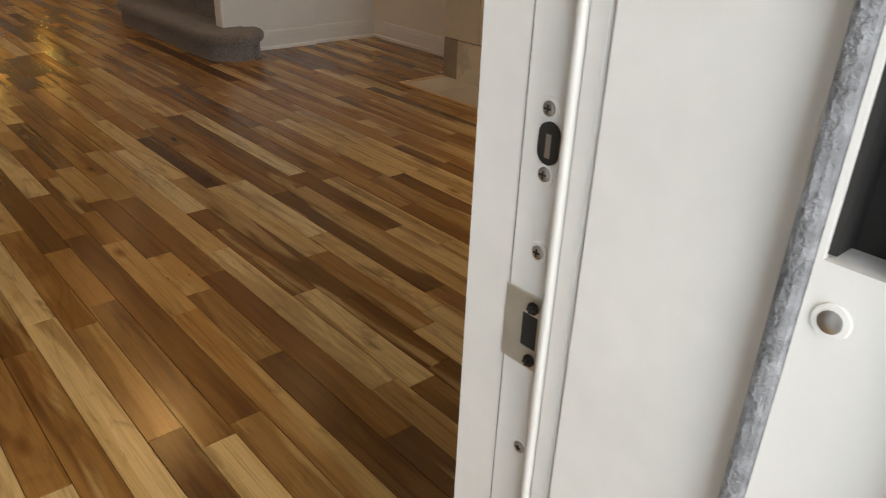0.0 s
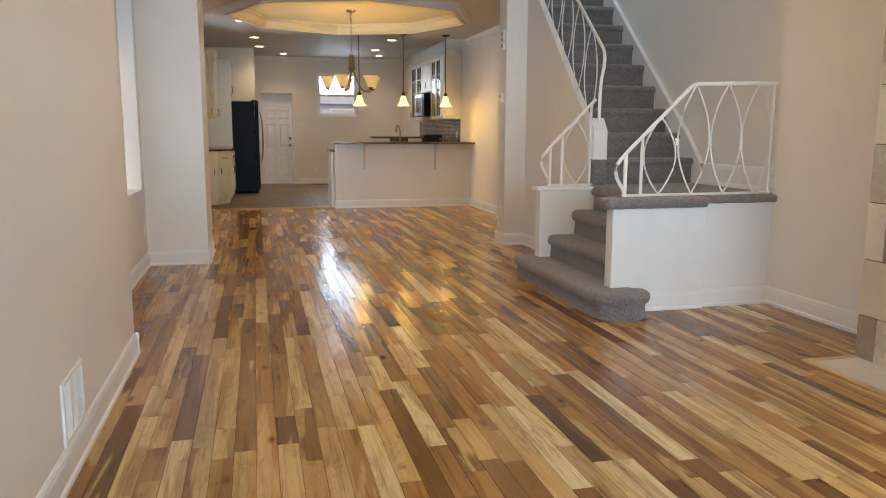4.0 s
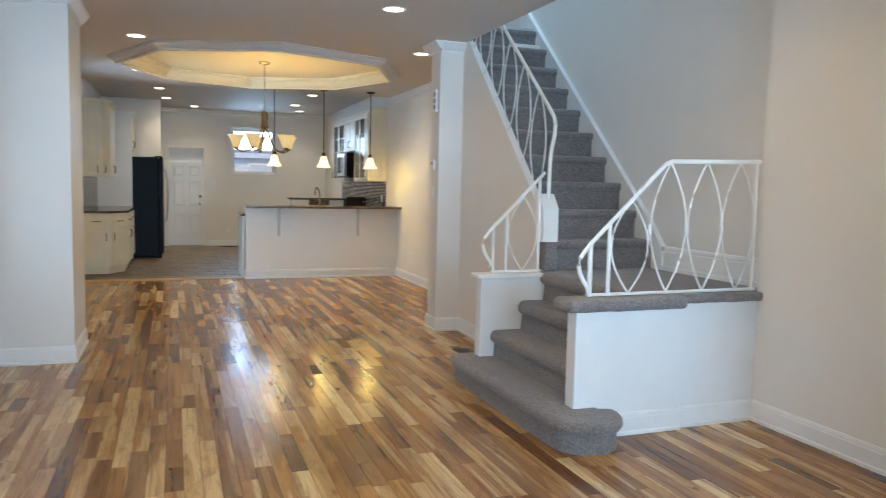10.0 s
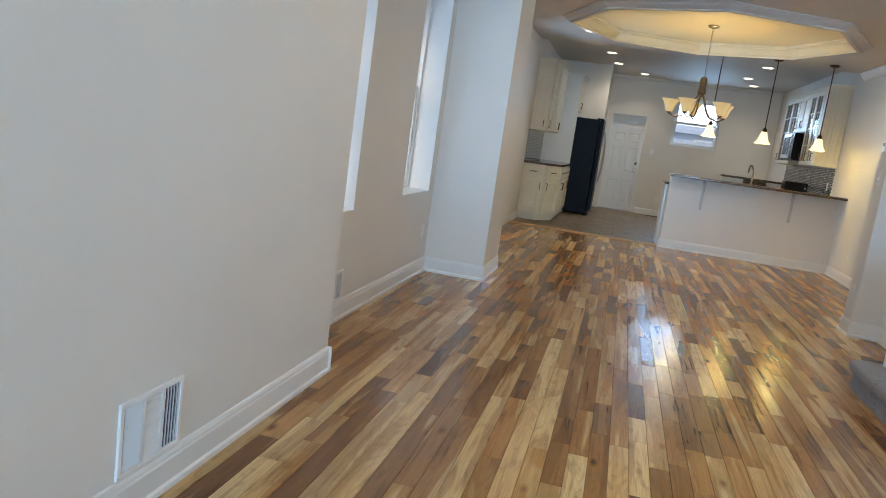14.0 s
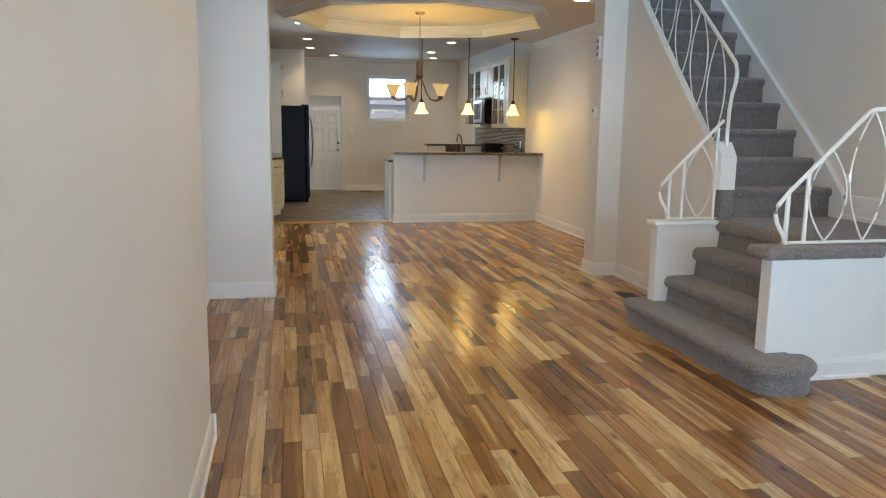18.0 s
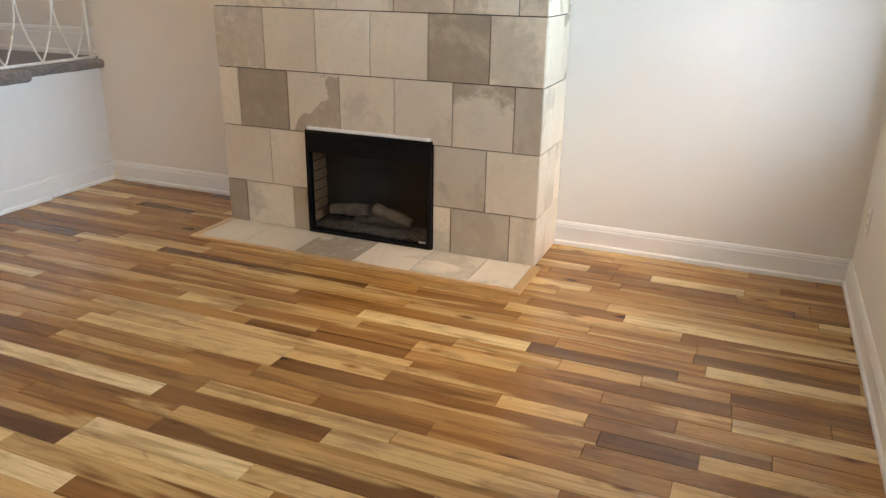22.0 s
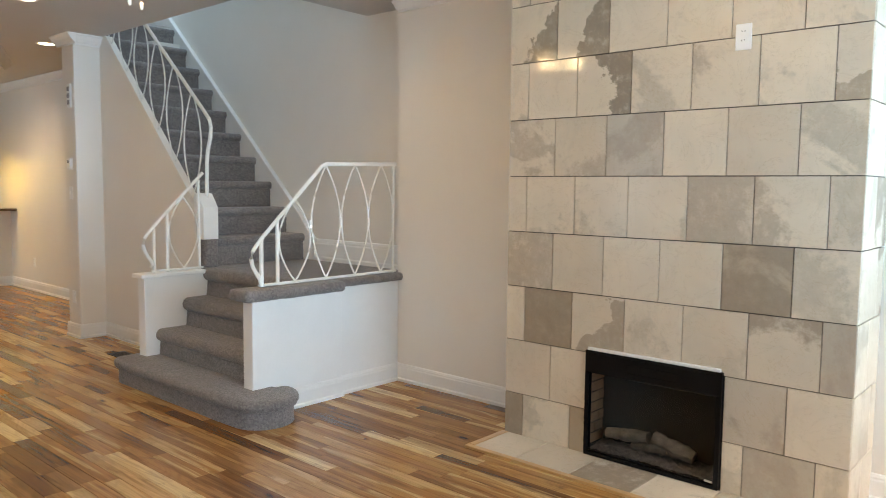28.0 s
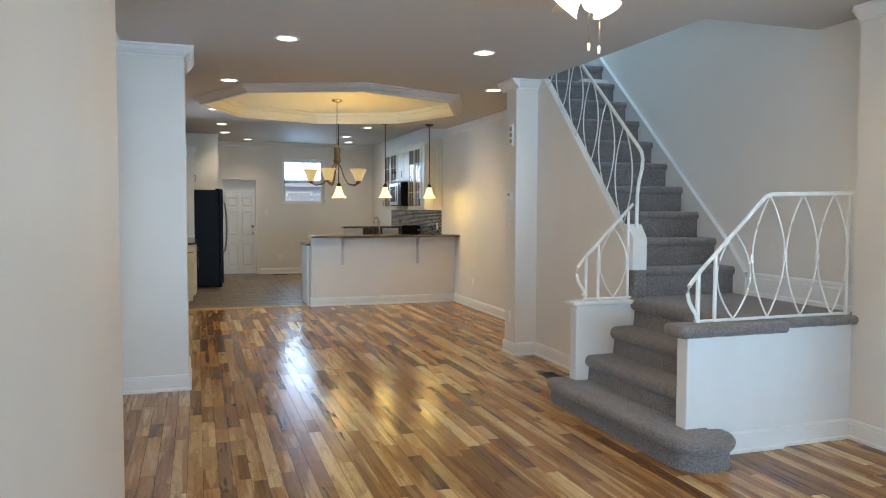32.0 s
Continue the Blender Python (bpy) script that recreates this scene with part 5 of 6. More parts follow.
uc = thing("wall_cabinet", "cream raised-panel wall cabinet with a clipped corner", "cabinet", (XL, 9.7, 1.44))
bm = bmesh.new()
out = [(0, 0), (0.25, 0), (0.345, 0.20), (0.345, 1.2), (0, 1.2)]
prism(bm, [(x, y, 0) for x, y in out], (0, 0, 1.06))
part("body", bm, M_CAB, uc)
for k, (g, z0, z1) in enumerate(((0.0, 1.06, 1.075), (0.02, 1.075, 1.10), (0.045, 1.10, 1.125))):
    bm = bmesh.new()
    prism(bm, [(0, -g, z0), (0.25 + g * 0.7, -g, z0), (0.345 + g, 0.20 - g * 0.5, z0), (0.345 + g, 1.2, z0), (0, 1.2, z0)], (0, 0, z1 - z0))
    part("cornice", bm, M_CAB, uc, "stepped cream cornice")
cabinet_front(uc, pose(0.008, 0, 0.01), 0.235, 1.04, (0.20, 0.10, True))
cabinet_front(uc, pose(0.255, 0.006, 0.01, 0, 0, math.degrees(math.atan2(0.2, 0.095))), 0.205, 1.04, (0.03, 0.10, True))
for k in range(2):
    cabinet_front(uc, pose(0.345, 0.21 + k * 0.49, 0.01, 0, 0, 90), 0.47, 1.04, (0.04 if k else 0.43, 0.10, True))
# side splash and window beside it
bm = bmesh.new()
for j in range(20):
    for i in range(30):
        y0, z0 = 9.6 + i * 0.075 + (0.037 if j % 2 else 0), 0.94 + j * 0.025
        box(bm, XL, XL + 0.006, y0, y0 + 0.072, z0, z0 + 0.022)
tagged(new("backsplash", finish(bm, "backsplash", M_MOSAIC)), "grey glass mosaic backsplash", "backsplash", "", "structure")

# fridge enclosure, fridge, bump-out wall
enc = thing("fridge_enclosure", "tall pale refrigerator enclosure with a cabinet above", "cabinet", (XL, 11.9, 0))
part("side_panel", boxed(0, 0.56, 0, 0.025, 0, 2.56), M_CABW, enc, "pale painted side panel")
part("cabinet_box", boxed(0, 0.54, 0.025, 1.0, 1.92, 2.56), M_CAB, enc)
cabinet_front(enc, pose(0.54, 0.03, 1.93, 0, 0, 90), 0.47, 0.62, (0.42, 0.10, True))
cabinet_front(enc, pose(0.54, 0.51, 1.93, 0, 0, 90), 0.47, 0.62, (0.05, 0.10, True))
part("cornice", boxed(0, 0.61, -0.04, 1.0, 2.56, 2.585, 0.004), M_CABW, enc)
part("cornice", boxed(0, 0.585, -0.02, 1.0, 2.535, 2.56, 0.004), M_CABW, enc)
fr = thing("refrigerator", "black refrigerator with long curved steel handles", "refrigerator", (-3.97, 11.97, 0.006))
part("cabinet", boxed(0, 0.77, 0, 0.90, 0.03, 1.80, 0.008), M_FRIDGE, fr, "glossy black side")
for y0, y1 in ((0.0, 0.445), (0.455, 0.90)):
    dr = part("door", boxed(0.778, 0.845, y0, y1, 0.08, 1.81, 0.012, 2), M_FRIDGE, fr, "glossy black fridge door")
    hy = 0.41 if y0 < 0.1 else 0.49
    part("handle", tube(bmesh.new(), [(0.845, hy, 0.60), (0.89, hy, 0.66), (0.915, hy, 0.85), (0.922, hy, 1.1), (0.915, hy, 1.38), (0.89, hy, 1.56), (0.845, hy, 1.62)], 0.015, 8), M_STEEL, dr, "curved steel handle", smooth=True)
part("kick_grille", boxed(0.71, 0.81, 0.02, 0.88, 0.0, 0.07), M_BLACK, fr)
part("hinge_cover", boxed(0.71, 0.83, 0.02, 0.10, 1.80, 1.825, 0.004), M_BLACK, fr)
structure("wall_bump", boxed(XL, -3.17, 12.95, YB, -0.02, KCEIL + 0.05), M_WALL, "pale grey wall projecting beside the back door", "wall")

# back door
bd = tagged(new("door_back"), "white six-panel back door, closed", "door", "", "structure")
bd.matrix_world = pose(-3.06, YB + 0.17, 0.01)
bm = boxed(0.02, 0.72, 0.024, 0.04, 0.0, 1.80)
for a in ((0.02, 0.10, 0, 1.80), (0.335, 0.405, 0, 1.80), (0.64, 0.72, 0, 1.80)):
    box(bm, a[0], a[1], 0.0, 0.026, a[2], a[3], 0.004)
for x0, x1 in ((0.10, 0.335), (0.405, 0.64)):
    for z0, z1 in ((0.0, 0.16), (0.66, 0.84), (1.38, 1.48), (1.70, 1.80)):
        box(bm, x0, x1, 0.0, 0.026, z0, z1, 0.004)
part("slab", bm, M_TRIM, bd)
for x0, x1 in ((0.10, 0.335), (0.405, 0.64)):
    for z0, z1 in ((0.16, 0.66), (0.84, 1.38), (1.48, 1.70)):
        bm = boxed(x0 + 0.03, x1 - 0.03, 0.004, 0.025, z0 + 0.03, z1 - 0.03, 0.012)
        part("raised_panel", bm, M_TRIM, bd)
part("header_panel", boxed(0.0, 0.74, 0.01, 0.05, 1.81, 2.09), M_TRIM, bd)
part("door_knob", lathe(bmesh.new(), [(0.028, 0), (0.03, 0.006), (0.012, 0.014), (0.012, 0.03), (0.027, 0.042), (0.028, 0.055), (0.015, 0.066)], pose(0.655, 0, 0.90, 90), 20), M_NICKEL, bd, "satin nickel knob", smooth=True)
part("deadbolt", lathe(bmesh.new(), [(0.03, 0), (0.03, 0.012), (0.02, 0.02)], pose(0.655, 0, 1.06, 90), 20), M_NICKEL, bd, "satin nickel deadbolt", smooth=True)
for a in ((-0.0, 0.02, 2.09), (0.72, 0.74, 2.09)):
    part("jamb", boxed(a[0], a[1], -0.16, 0.06, 0, a[2]), M_TRIM, bd)

# bar with raised granite top
barw = thing("bar_half_wall", "beige painted bar half wall below the granite top", "half wall", (-0.8, 8.85, 0), kind="structure")
bi = barw.matrix_world.inverted()


def bpart(name, bm, mat, label="", parent=barw):
    bm.transform(bi)
    return part(name, bm, mat, parent, label)


bpart("body", boxed(-1.965, XD, 8.77, 8.90, 0, 1.035), M_WALL)
bpart("base", run_profile(bmesh.new(), (-1.965, 8.77, 0), (XD, 8.77, 0), (0, -1), BASE_PROFILE), M_TRIM, "white baseboard")
bpart("base", run_profile(bmesh.new(), (-1.965, 8.748, 0), (-1.965, 8.90, 0), (-1, 0), BASE_PROFILE), M_TRIM, "white baseboard")
for x in (-1.50, -0.32):
    bm = bmesh.new()
    box(bm, x - 0.019, x + 0.019, 8.763, 8.769, 0.62, 1.034, 0.001)
    box(bm, x - 0.019, x + 0.019, 8.57, 8.763, 1.028, 1.034, 0.001)
    prism(bm, [(x - 0.003, 8.763, 1.028), (x - 0.003, 8.64, 1.028), (x - 0.003, 8.763, 0.86)], (0.006, 0, 0))
    bpart("bracket", bm, M_BRACKET, "flat grey steel counter bracket")
bt = thing("bar_top", "brown granite raised bar top", "countertop", (-0.8, 8.75, 1.036))
bm = boxed(-1.19, 1.155, -0.22, 0.20, 0, 0.034, 0.008, 2)
part("slab", bm, M_GRANITE, bt)
pc = thing("base_cabinet", "white-ended base cabinet behind the bar", "cabinet", (-1.99, 8.93, 0.006))
part("body", boxed(0, 2.3, 0, 0.58, 0.09, 0.90), M_CAB, pc)
part("end_panel", boxed(-0.02, 0, -0.03, 0.60, 0.0, 0.90), M_CABW, pc, "pale end panel")
part("toe_kick", boxed(0.01, 2.3, 0.02, 0.52, 0, 0.09), M_CAB, pc)
for k in range(4):
    cabinet_front(pc, pose(0.03 + 0.46 * (k + 1), 0.58, 0.13, 0, 0, 180), 0.44, 0.72, (0.04, 0.6, True))
sc = thing("countertop", "brown granite countertop with the sink", "countertop", (-2.03, 8.91, 0.906))
part("slab", boxed(0, 2.36, 0, 0.64, 0, 0.034, 0.005), M_GRANITE, sc)
fa = thing("faucet", "bronze gooseneck kitchen faucet", "faucet", (-0.82, 9.22, 0.94))
part("base", lathe(bmesh.new(), [(0.03, 0), (0.03, 0.01), (0.018, 0.03), (0.016, 0.08)], None, 18), M_BRONZE, fa, smooth=True)
part("spout", tube(bmesh.new(), [(0, 0, 0.05), (0, 0, 0.30), (-0.01, 0.02, 0.36), (-0.03, 0.06, 0.395), (-0.04, 0.11, 0.39), (-0.045, 0.14, 0.34), (-0.045, 0.145, 0.28)], 0.012, 10), M_BRONZE, fa, smooth=True)
part("lever", tube(bmesh.new(), [(0.01, 0, 0.07), (0.07, 0, 0.11)], 0.007, 8), M_BRONZE, fa, smooth=True)

# east run: base, counter, splash, wall cabinets, microwave
ec = thing("base_cabinet", "cream base cabinets along the warm wall", "cabinet", (XD, 9.58, 0.006))
part("body", boxed(-0.58, 0, 0, 3.3, 0.09, 0.90), M_CAB, ec)
for k in range(6):
    cabinet_front(ec, pose(-0.58, 0.03 + 0.54 * (k + 1), 0.12, 0, 0, 270), 0.52, 0.74, (0.05, 0.62, True))
part("counter_slab", boxed(-0.62, 0, 0, 3.3, 0.90, 0.935, 0.005), M_GRANITE, ec, "brown granite slab")
bm = bmesh.new()
for j in range(20):
    for i in range(45):
        y0, z0 = 9.42 + i * 0.075 + (0.037 if j % 2 else 0), 0.95 + j * 0.025
        box(bm, XD - 0.006, XD, y0, y0 + 0.072, z0, z0 + 0.022)
tagged(new("backsplash", finish(bm, "backsplash", M_MOSAIC)), "grey glass mosaic backsplash", "backsplash", "", "structure")
wall_plate("outlet", "white outlet on the mosaic backsplash", "outlet", (XD - 0.006, 9.66, 1.18), 270, "outlet")
X0 = 0.03


def glass_door(parent, m, w, h):
    bm = panel_door(bmesh.new(), w, h, raised=False)
    s = min(0.055, w * 0.22)
    box(bm, w / 2 - 0.008, w / 2 + 0.008, -0.016, -0.004, s, h - s)
    for k in (1, 2, 3):
        z = s + (h - 2 * s) * k / 4
        box(bm, s, w - s, -0.016, -0.004, z - 0.007, z + 0.007)
    bm.transform(m)
    d = part("door", bm, M_CAB, parent, "cream glazed door with muntins")
    bm = boxed(s, w - s, -0.009, -0.006, s, h - s)
    bm.transform(m)
    part("pane", bm, M_CABGLASS, d)
    pull(d, m @ pose(0.035, -0.02, 0.12), True)


def upper(y0, y1, z0, z1, label, glazed):
    t = thing("wall_cabinet", label, "cabinet", (XD, y0, z0))
    d, w, h = XD - X0, y1 - y0, z1 - z0
    if glazed:
        for a in ((-d, 0, 0, 0.02, 0, h), (-d, 0, w - 0.02, w, 0, h), (-d, 0, 0.02, w - 0.02, 0, 0.02), (-d, 0, 0.02, w - 0.02, h - 0.02, h), (-0.012, 0, 0.02, w - 0.02, 0.02, h - 0.02)):
            part("body_panel", boxed(*a), M_CABIN if a[0] == -0.012 else M_CAB, t, "dark cabinet back" if a[0] == -0.012 else "")
        for z in (h * 0.35, h * 0.66):
            part("shelf", boxed(-d + 0.03, -0.012, 0.02, w - 0.02, z, z + 0.018), M_CABIN, t, "dark cabinet shelf")
        for k in range(2):
            glass_door(t, pose(-d, w * (k + 1) / 2 - 0.002, 0.005, 0, 0, 270), w / 2 - 0.005, h - 0.01)
    else:
        part("body", boxed(-d, 0, 0, w, 0, h), M_CAB, t)
        n = max(1, round(w / 0.4))
        for k in range(n):
            cabinet_front(t, pose(-d, w * (k + 1) / n - 0.002, 0.005, 0, 0, 270), w / n - 0.005, h - 0.01, (0.035, 0.12, True))
    for g, a, b in ((0.0, 0, 0.02), (0.02, 0.02, 0.04), (0.04, 0.04, 0.065)):
        part("cornice", boxed(-d - g, 0, -g if y0 < 9.5 else 0.001, w, h + a, h + b), M_CAB, t, "stepped cream cornice")
    return t


nc = upper(9.40, 9.72, 1.455, 2.55, "cream wall cabinet with a panelled end", False)
for x0 in (-0.325, -0.165):
    cabinet_front(nc, pose(x0, 0, 0.01), 0.155, 1.075)
upper(9.725, 10.50, 1.455, 2.55, "cream wall cabinet with glazed muntin doors", True)
upper(10.505, 11.30, 1.98, 2.55, "cream wall cabinet above the microwave", False)
upper(11.305, 12.30, 1.455, 2.55, "cream wall cabinet with glazed muntin doors", True)
mw = thing("microwave", "black over-the-range microwave with a steel handle", "microwave", (XD, 10.51, 1.52))
part("body", boxed(-0.40, 0, 0, 0.78, 0, 0.43, 0.004), M_BLACK, mw)
part("door", boxed(-0.425, -0.40, 0.20, 0.78, 0.02, 0.42, 0.006), M_STEEL, mw, "steel framed door")
part("window", boxed(-0.428, -0.424, 0.27, 0.72, 0.08, 0.36), M_BLACK, mw, "dark glass window")
part("keypad", boxed(-0.42, -0.40, 0.0, 0.19, 0.02, 0.42, 0.003), M_BLACK, mw)
part("handle", tube(bmesh.new(), [(-0.425, 0.225, 0.06), (-0.46, 0.225, 0.09), (-0.46, 0.225, 0.35), (-0.425, 0.225, 0.38)], 0.009, 8), M_STEEL, mw, smooth=True)
ta = thing("toaster_oven", "small black appliance on the granite counter", "appliance", (-0.02, 10.2, 0.942))
part("body", boxed(-0.16, 0.18, 0, 0.26, 0.012, 0.24, 0.015, 2), M_BLACK, ta)
part("front", boxed(-0.13, 0.10, -0.006, 0, 0.04, 0.21, 0.004), M_BLACK, ta)
part("dial", lathe(bmesh.new(), [(0.016, 0), (0.014, 0.015)], pose(0.14, 0, 0.16, 90), 14), M_GREY, ta, smooth=True)
# raised ledge on the far counter
lg = thing("raised_ledge", "white ledge with a dark granite top and splash", "counter", (-0.92, 11.5, 0), kind="structure")
part("body", boxed(0, 1.28, 0.01, 0.16, 0, 1.10), M_CABW, lg)
part("splash", boxed(0.32, 0.70, 0.0, 0.01, 0.94, 1.10), M_GRANITE, lg, "dark granite splash")
part("slab", boxed(-0.05, 1.28, -0.04, 0.24, 1.10, 1.135, 0.006), M_GRANITE, lg, "dark granite top")
register("floor_vent", "dark floor register beside the back door", (-1.85, 14.3, 0.008), 0, 0.30, 0.10, 1, M_BROWNV, False).rotation_euler = (radians(-90), 0, 0)

# ---------------------------------------------------------------- windows
def window(name, label, at, rz, w, h, depth, lites=1, hung=True):
    """An upright window: sill line at the origin, inner face towards -y, glazed at y = depth."""
    t = tagged(new(name), label, "window", "", "structure")
    t.matrix_world = pose(*at, 0, 0, rz)
    b, d = 0.045, depth
    fr_ = part("window_frame", boxed(-w / 2, w / 2, d - 0.03, d + 0.05, 0, b * 0.8, 0.003), M_PLASTIC, t)
    part("window_frame", boxed(-w / 2, w / 2, d - 0.03, d + 0.05, h - b, h, 0.003), M_PLASTIC, t)
    part("window_frame", boxed(-w / 2, -w / 2 + b, d - 0.03, d + 0.05, b * 0.8, h - b, 0.003), M_PLASTIC, t)
    part("window_frame", boxed(w / 2 - b, w / 2, d - 0.03, d + 0.05, b * 0.8, h - b, 0.003), M_PLASTIC, t)
    part("window_sill", boxed(-w / 2, w / 2, -0.004, d - 0.03, 0.0, 0.006), M_TRIM, t, "white window stool")
    part("reveal", boxed(-w / 2, -w / 2 + 0.004, -0.001, d - 0.03, 0.006, h), M_TRIM, t, "white painted reveal")
    part("reveal", boxed(w / 2 - 0.004, w / 2, -0.001, d - 0.03, 0.006, h), M_TRIM, t, "white painted reveal")
    lw = (w - 2 * b) / lites
    for k in range(lites):
        x0 = -w / 2 + b + lw * k
        cells = [(0.035, h / 2, 0.0), (h / 2 - 0.02, h - b, 0.022)] if hung else [(0.035, h - b, 0.0)]
        for z0, z1, dy in cells:
            s = 0.035
            bm = bmesh.new()
            for a in ((x0, x0 + lw, z0, z0 + s), (x0, x0 + lw, z1 - s, z1), (x0, x0 + s, z0 + s, z1 - s), (x0 + lw - s, x0 + lw, z0 + s, z1 - s)):
                box(bm, a[0], a[1], d - 0.015 + dy, d + 0.006 + dy, a[2], a[3], 0.002)
            sash = part("sash", bm, M_PLASTIC, t, "white vinyl sash")
            pn = part("pane", boxed(x0 + s, x0 + lw - s, d - 0.006 + dy, d - 0.002 + dy, z0 + s, z1 - s), M_GLASS, sash)
            pn.visible_shadow = False
    return t


window("window_1", "white double-hung window in a deep painted reveal", (XR, 1.545, 0.68), 90, 0.85, 1.78, 0.21)
window("window_2", "white double-hung window in a deep painted reveal beside the pier", (XR, 3.38, 0.715), 90, 0.78, 1.695, 0.21)
window("window_3", "narrow white double-hung dining room window", (XL, 7.565, 0.70), 90, 0.73, 1.68, 0.20)
window("window_4", "white kitchen window with a view of neighbouring houses", (-1.29, YB, 1.57), 0, 0.96, 1.01, 0.10)
fw = window("window_5", "wide white front window in a deep reveal", (-0.95, YF, 0.72), 180, 2.30, 1.43, 0.27, 3, False)
lk = part("window_crank", boxed(-1.10, -1.04, 0.20, 0.235, 0.006, 0.03, 0.008, 2), M_PLASTIC, fw, "white folding window crank")
bm = lathe(bmesh.new(), [(0.012, 0), (0.014, 0.01), (0.009, 0.03)], pose(-1.07, 0.215, 0.028, 40), 12)
part("crank_knob", bm, M_PLASTIC, lk, smooth=True)

# ---------------------------------------------------------------- front door and its frame
fd = tagged(new("door_front"), "white front door with oval leaded glass, standing wide open", "door", "", "structure")
fd.matrix_world = pose(-3.70, YF + 0.004, 0.016, 0, 0, 95)
W, H = 0.905, 2.02


def oval_ring(bm, cx, cz, rx, rz, y0, prof, n=48):
    rings = []
    for off, dy in prof:
        rings.append([bm.verts.new((cx + (rx + off) * math.cos(2 * math.pi * k / n), y0 + dy, cz + (rz + off) * math.sin(2 * math.pi * k / n))) for k in range(n)])
    for a, b in zip(rings, rings[1:] + rings[:1]):
        for k in range(n):
            bm.faces.new((a[k], a[(k + 1) % n], b[(k + 1) % n], b[k]))
    return bm


def slab_with_oval(cx, cz, rx, rz, n=48):
    bm = bmesh.new()
    for y in (0.0, -0.044):
        ring = [bm.verts.new((cx + rx * math.cos(2 * math.pi * k / n), y, cz + rz * math.sin(2 * math.pi * k / n))) for k in range(n)]
        edge = []
        for k in range(n):
            c, s = math.cos(2 * math.pi * k / n), math.sin(2 * math.pi * k / n)
            f = min((W - cx if c > 0 else cx) / max(abs(c), 1e-6), (H - cz if s > 0 else cz) / max(abs(s), 1e-6))
            edge.append(bm.verts.new((cx + c * f, y, cz + s * f)))
        for qx in (0.0, W):          # square corners
            for qz in (0.0, H):
                min(edge, key=lambda v: (v.co.x - qx) ** 2 + (v.co.z - qz) ** 2).co = (qx, y, qz)
        for k in range(n):
            bm.faces.new((ring[k], ring[(k + 1) % n], edge[(k + 1) % n], edge[k]))
        if y == 0.0:
            keep = (ring, edge)
        else:
            for p, q in ((keep[0], ring), (keep[1], edge)):
                for k in range(n):
                    bm.faces.new((p[k], p[(k + 1) % n], q[(k + 1) % n], q[k]))
    return bm


part("slab", slab_with_oval(W / 2, 1.15, 0.27, 0.66), M_DOOR, fd)
for y0, sgn in ((-0.044, -1), (0.0, 1)):
    bm = oval_ring(bmesh.new(), W / 2, 1.15, 0.27, 0.66, y0, [(-0.01, 0), (-0.005, 0.014 * sgn), (0.012, 0.018 * sgn), (0.022, 0.012 * sgn), (0.034, 0.014 * sgn), (0.045, 0.0)])
    part("oval_moulding", bm, M_DOOR, fd, "white oval glass moulding", smooth=True)
bm = bmesh.new()
bmesh.ops.create_circle(bm, cap_ends=True, segments=48, radius=1.0)
for v in bm.verts:
    v.co = Vector((W / 2 + v.co.x * 0.27, -0.022, 1.15 + v.co.y * 0.66))
gl = part("oval_glass", bm, M_DOORGLASS, fd, "textured leaded glass")
for k in range(-2, 3):
    x = k * 0.09
    hh = 0.66 * math.sqrt(max(0, 1 - (x / 0.27) ** 2))
    part("came", boxed(W / 2 + x - 0.004, W / 2 + x + 0.004, -0.027, -0.017, 1.15 - hh, 1.15 + hh), M_CAME, gl, "brass came")
for z, prof, nm in ((1.005, [(0.036, 0), (0.036, 0.006), (0.031, 0.012), (0.024, 0.040), (0.022, 0.044), (0.010, 0.045)], "deadbolt"), (0.865, [(0.034, 0), (0.034, 0.005), (0.026, 0.012), (0.013, 0.02), (0.012, 0.034), (0.020, 0.044), (0.026, 0.056), (0.026, 0.066), (0.021, 0.074), (0.008, 0.0745)], "door_knob")):
    for sgn in (1, -1):
        m = pose(W - 0.07, -0.044 if sgn > 0 else 0.0, z, 90 * sgn)
        kb = part(nm, lathe(bmesh.new(), prof, m, 32), M_NICKEL, fd, "satin nickel " + ("deadbolt" if nm == "deadbolt" else "knob"), smooth=True)
        if sgn > 0:
            part("keyway", lathe(bmesh.new(), [(0.0095, prof[-1][1] - 0.001), (0.0095, prof[-1][1] + 0.002), (0.004, prof[-1][1] + 0.0025)], m, 16), M_STEEL, kb, "keyhole face", smooth=True)
for z in (0.25, 1.0, 1.80):
    part("hinge", lathe(bmesh.new(), [(0.006, -0.05), (0.007, -0.048), (0.007, 0.048), (0.006, 0.05)], pose(0.0, 0.006, z), 10), M_NICKEL, fd, smooth=True)

jamb = tagged(new("door_frame"), "white painted door frame with strike plates and worn screws", "door frame", "", "structure")
jamb.matrix_world = pose(-2.785, YF, 0)
part("jamb", boxed(-0.002, 0.02, -0.34, 0.022, 0, 2.06, 0.002), M_DOOR, jamb)
part("casing", boxed(0.021, 0.085, 0.002, 0.018, 0.012, 2.12, 0.004), M_TRIM, jamb, "white inner casing")
part("jamb", boxed(-0.935, -0.913, -0.34, 0.0, 0, 2.06, 0.002), M_DOOR, jamb)
part("head", boxed(-0.913, -0.002, -0.34, 0.0, 2.04, 2.06, 0.002), M_DOOR, jamb)
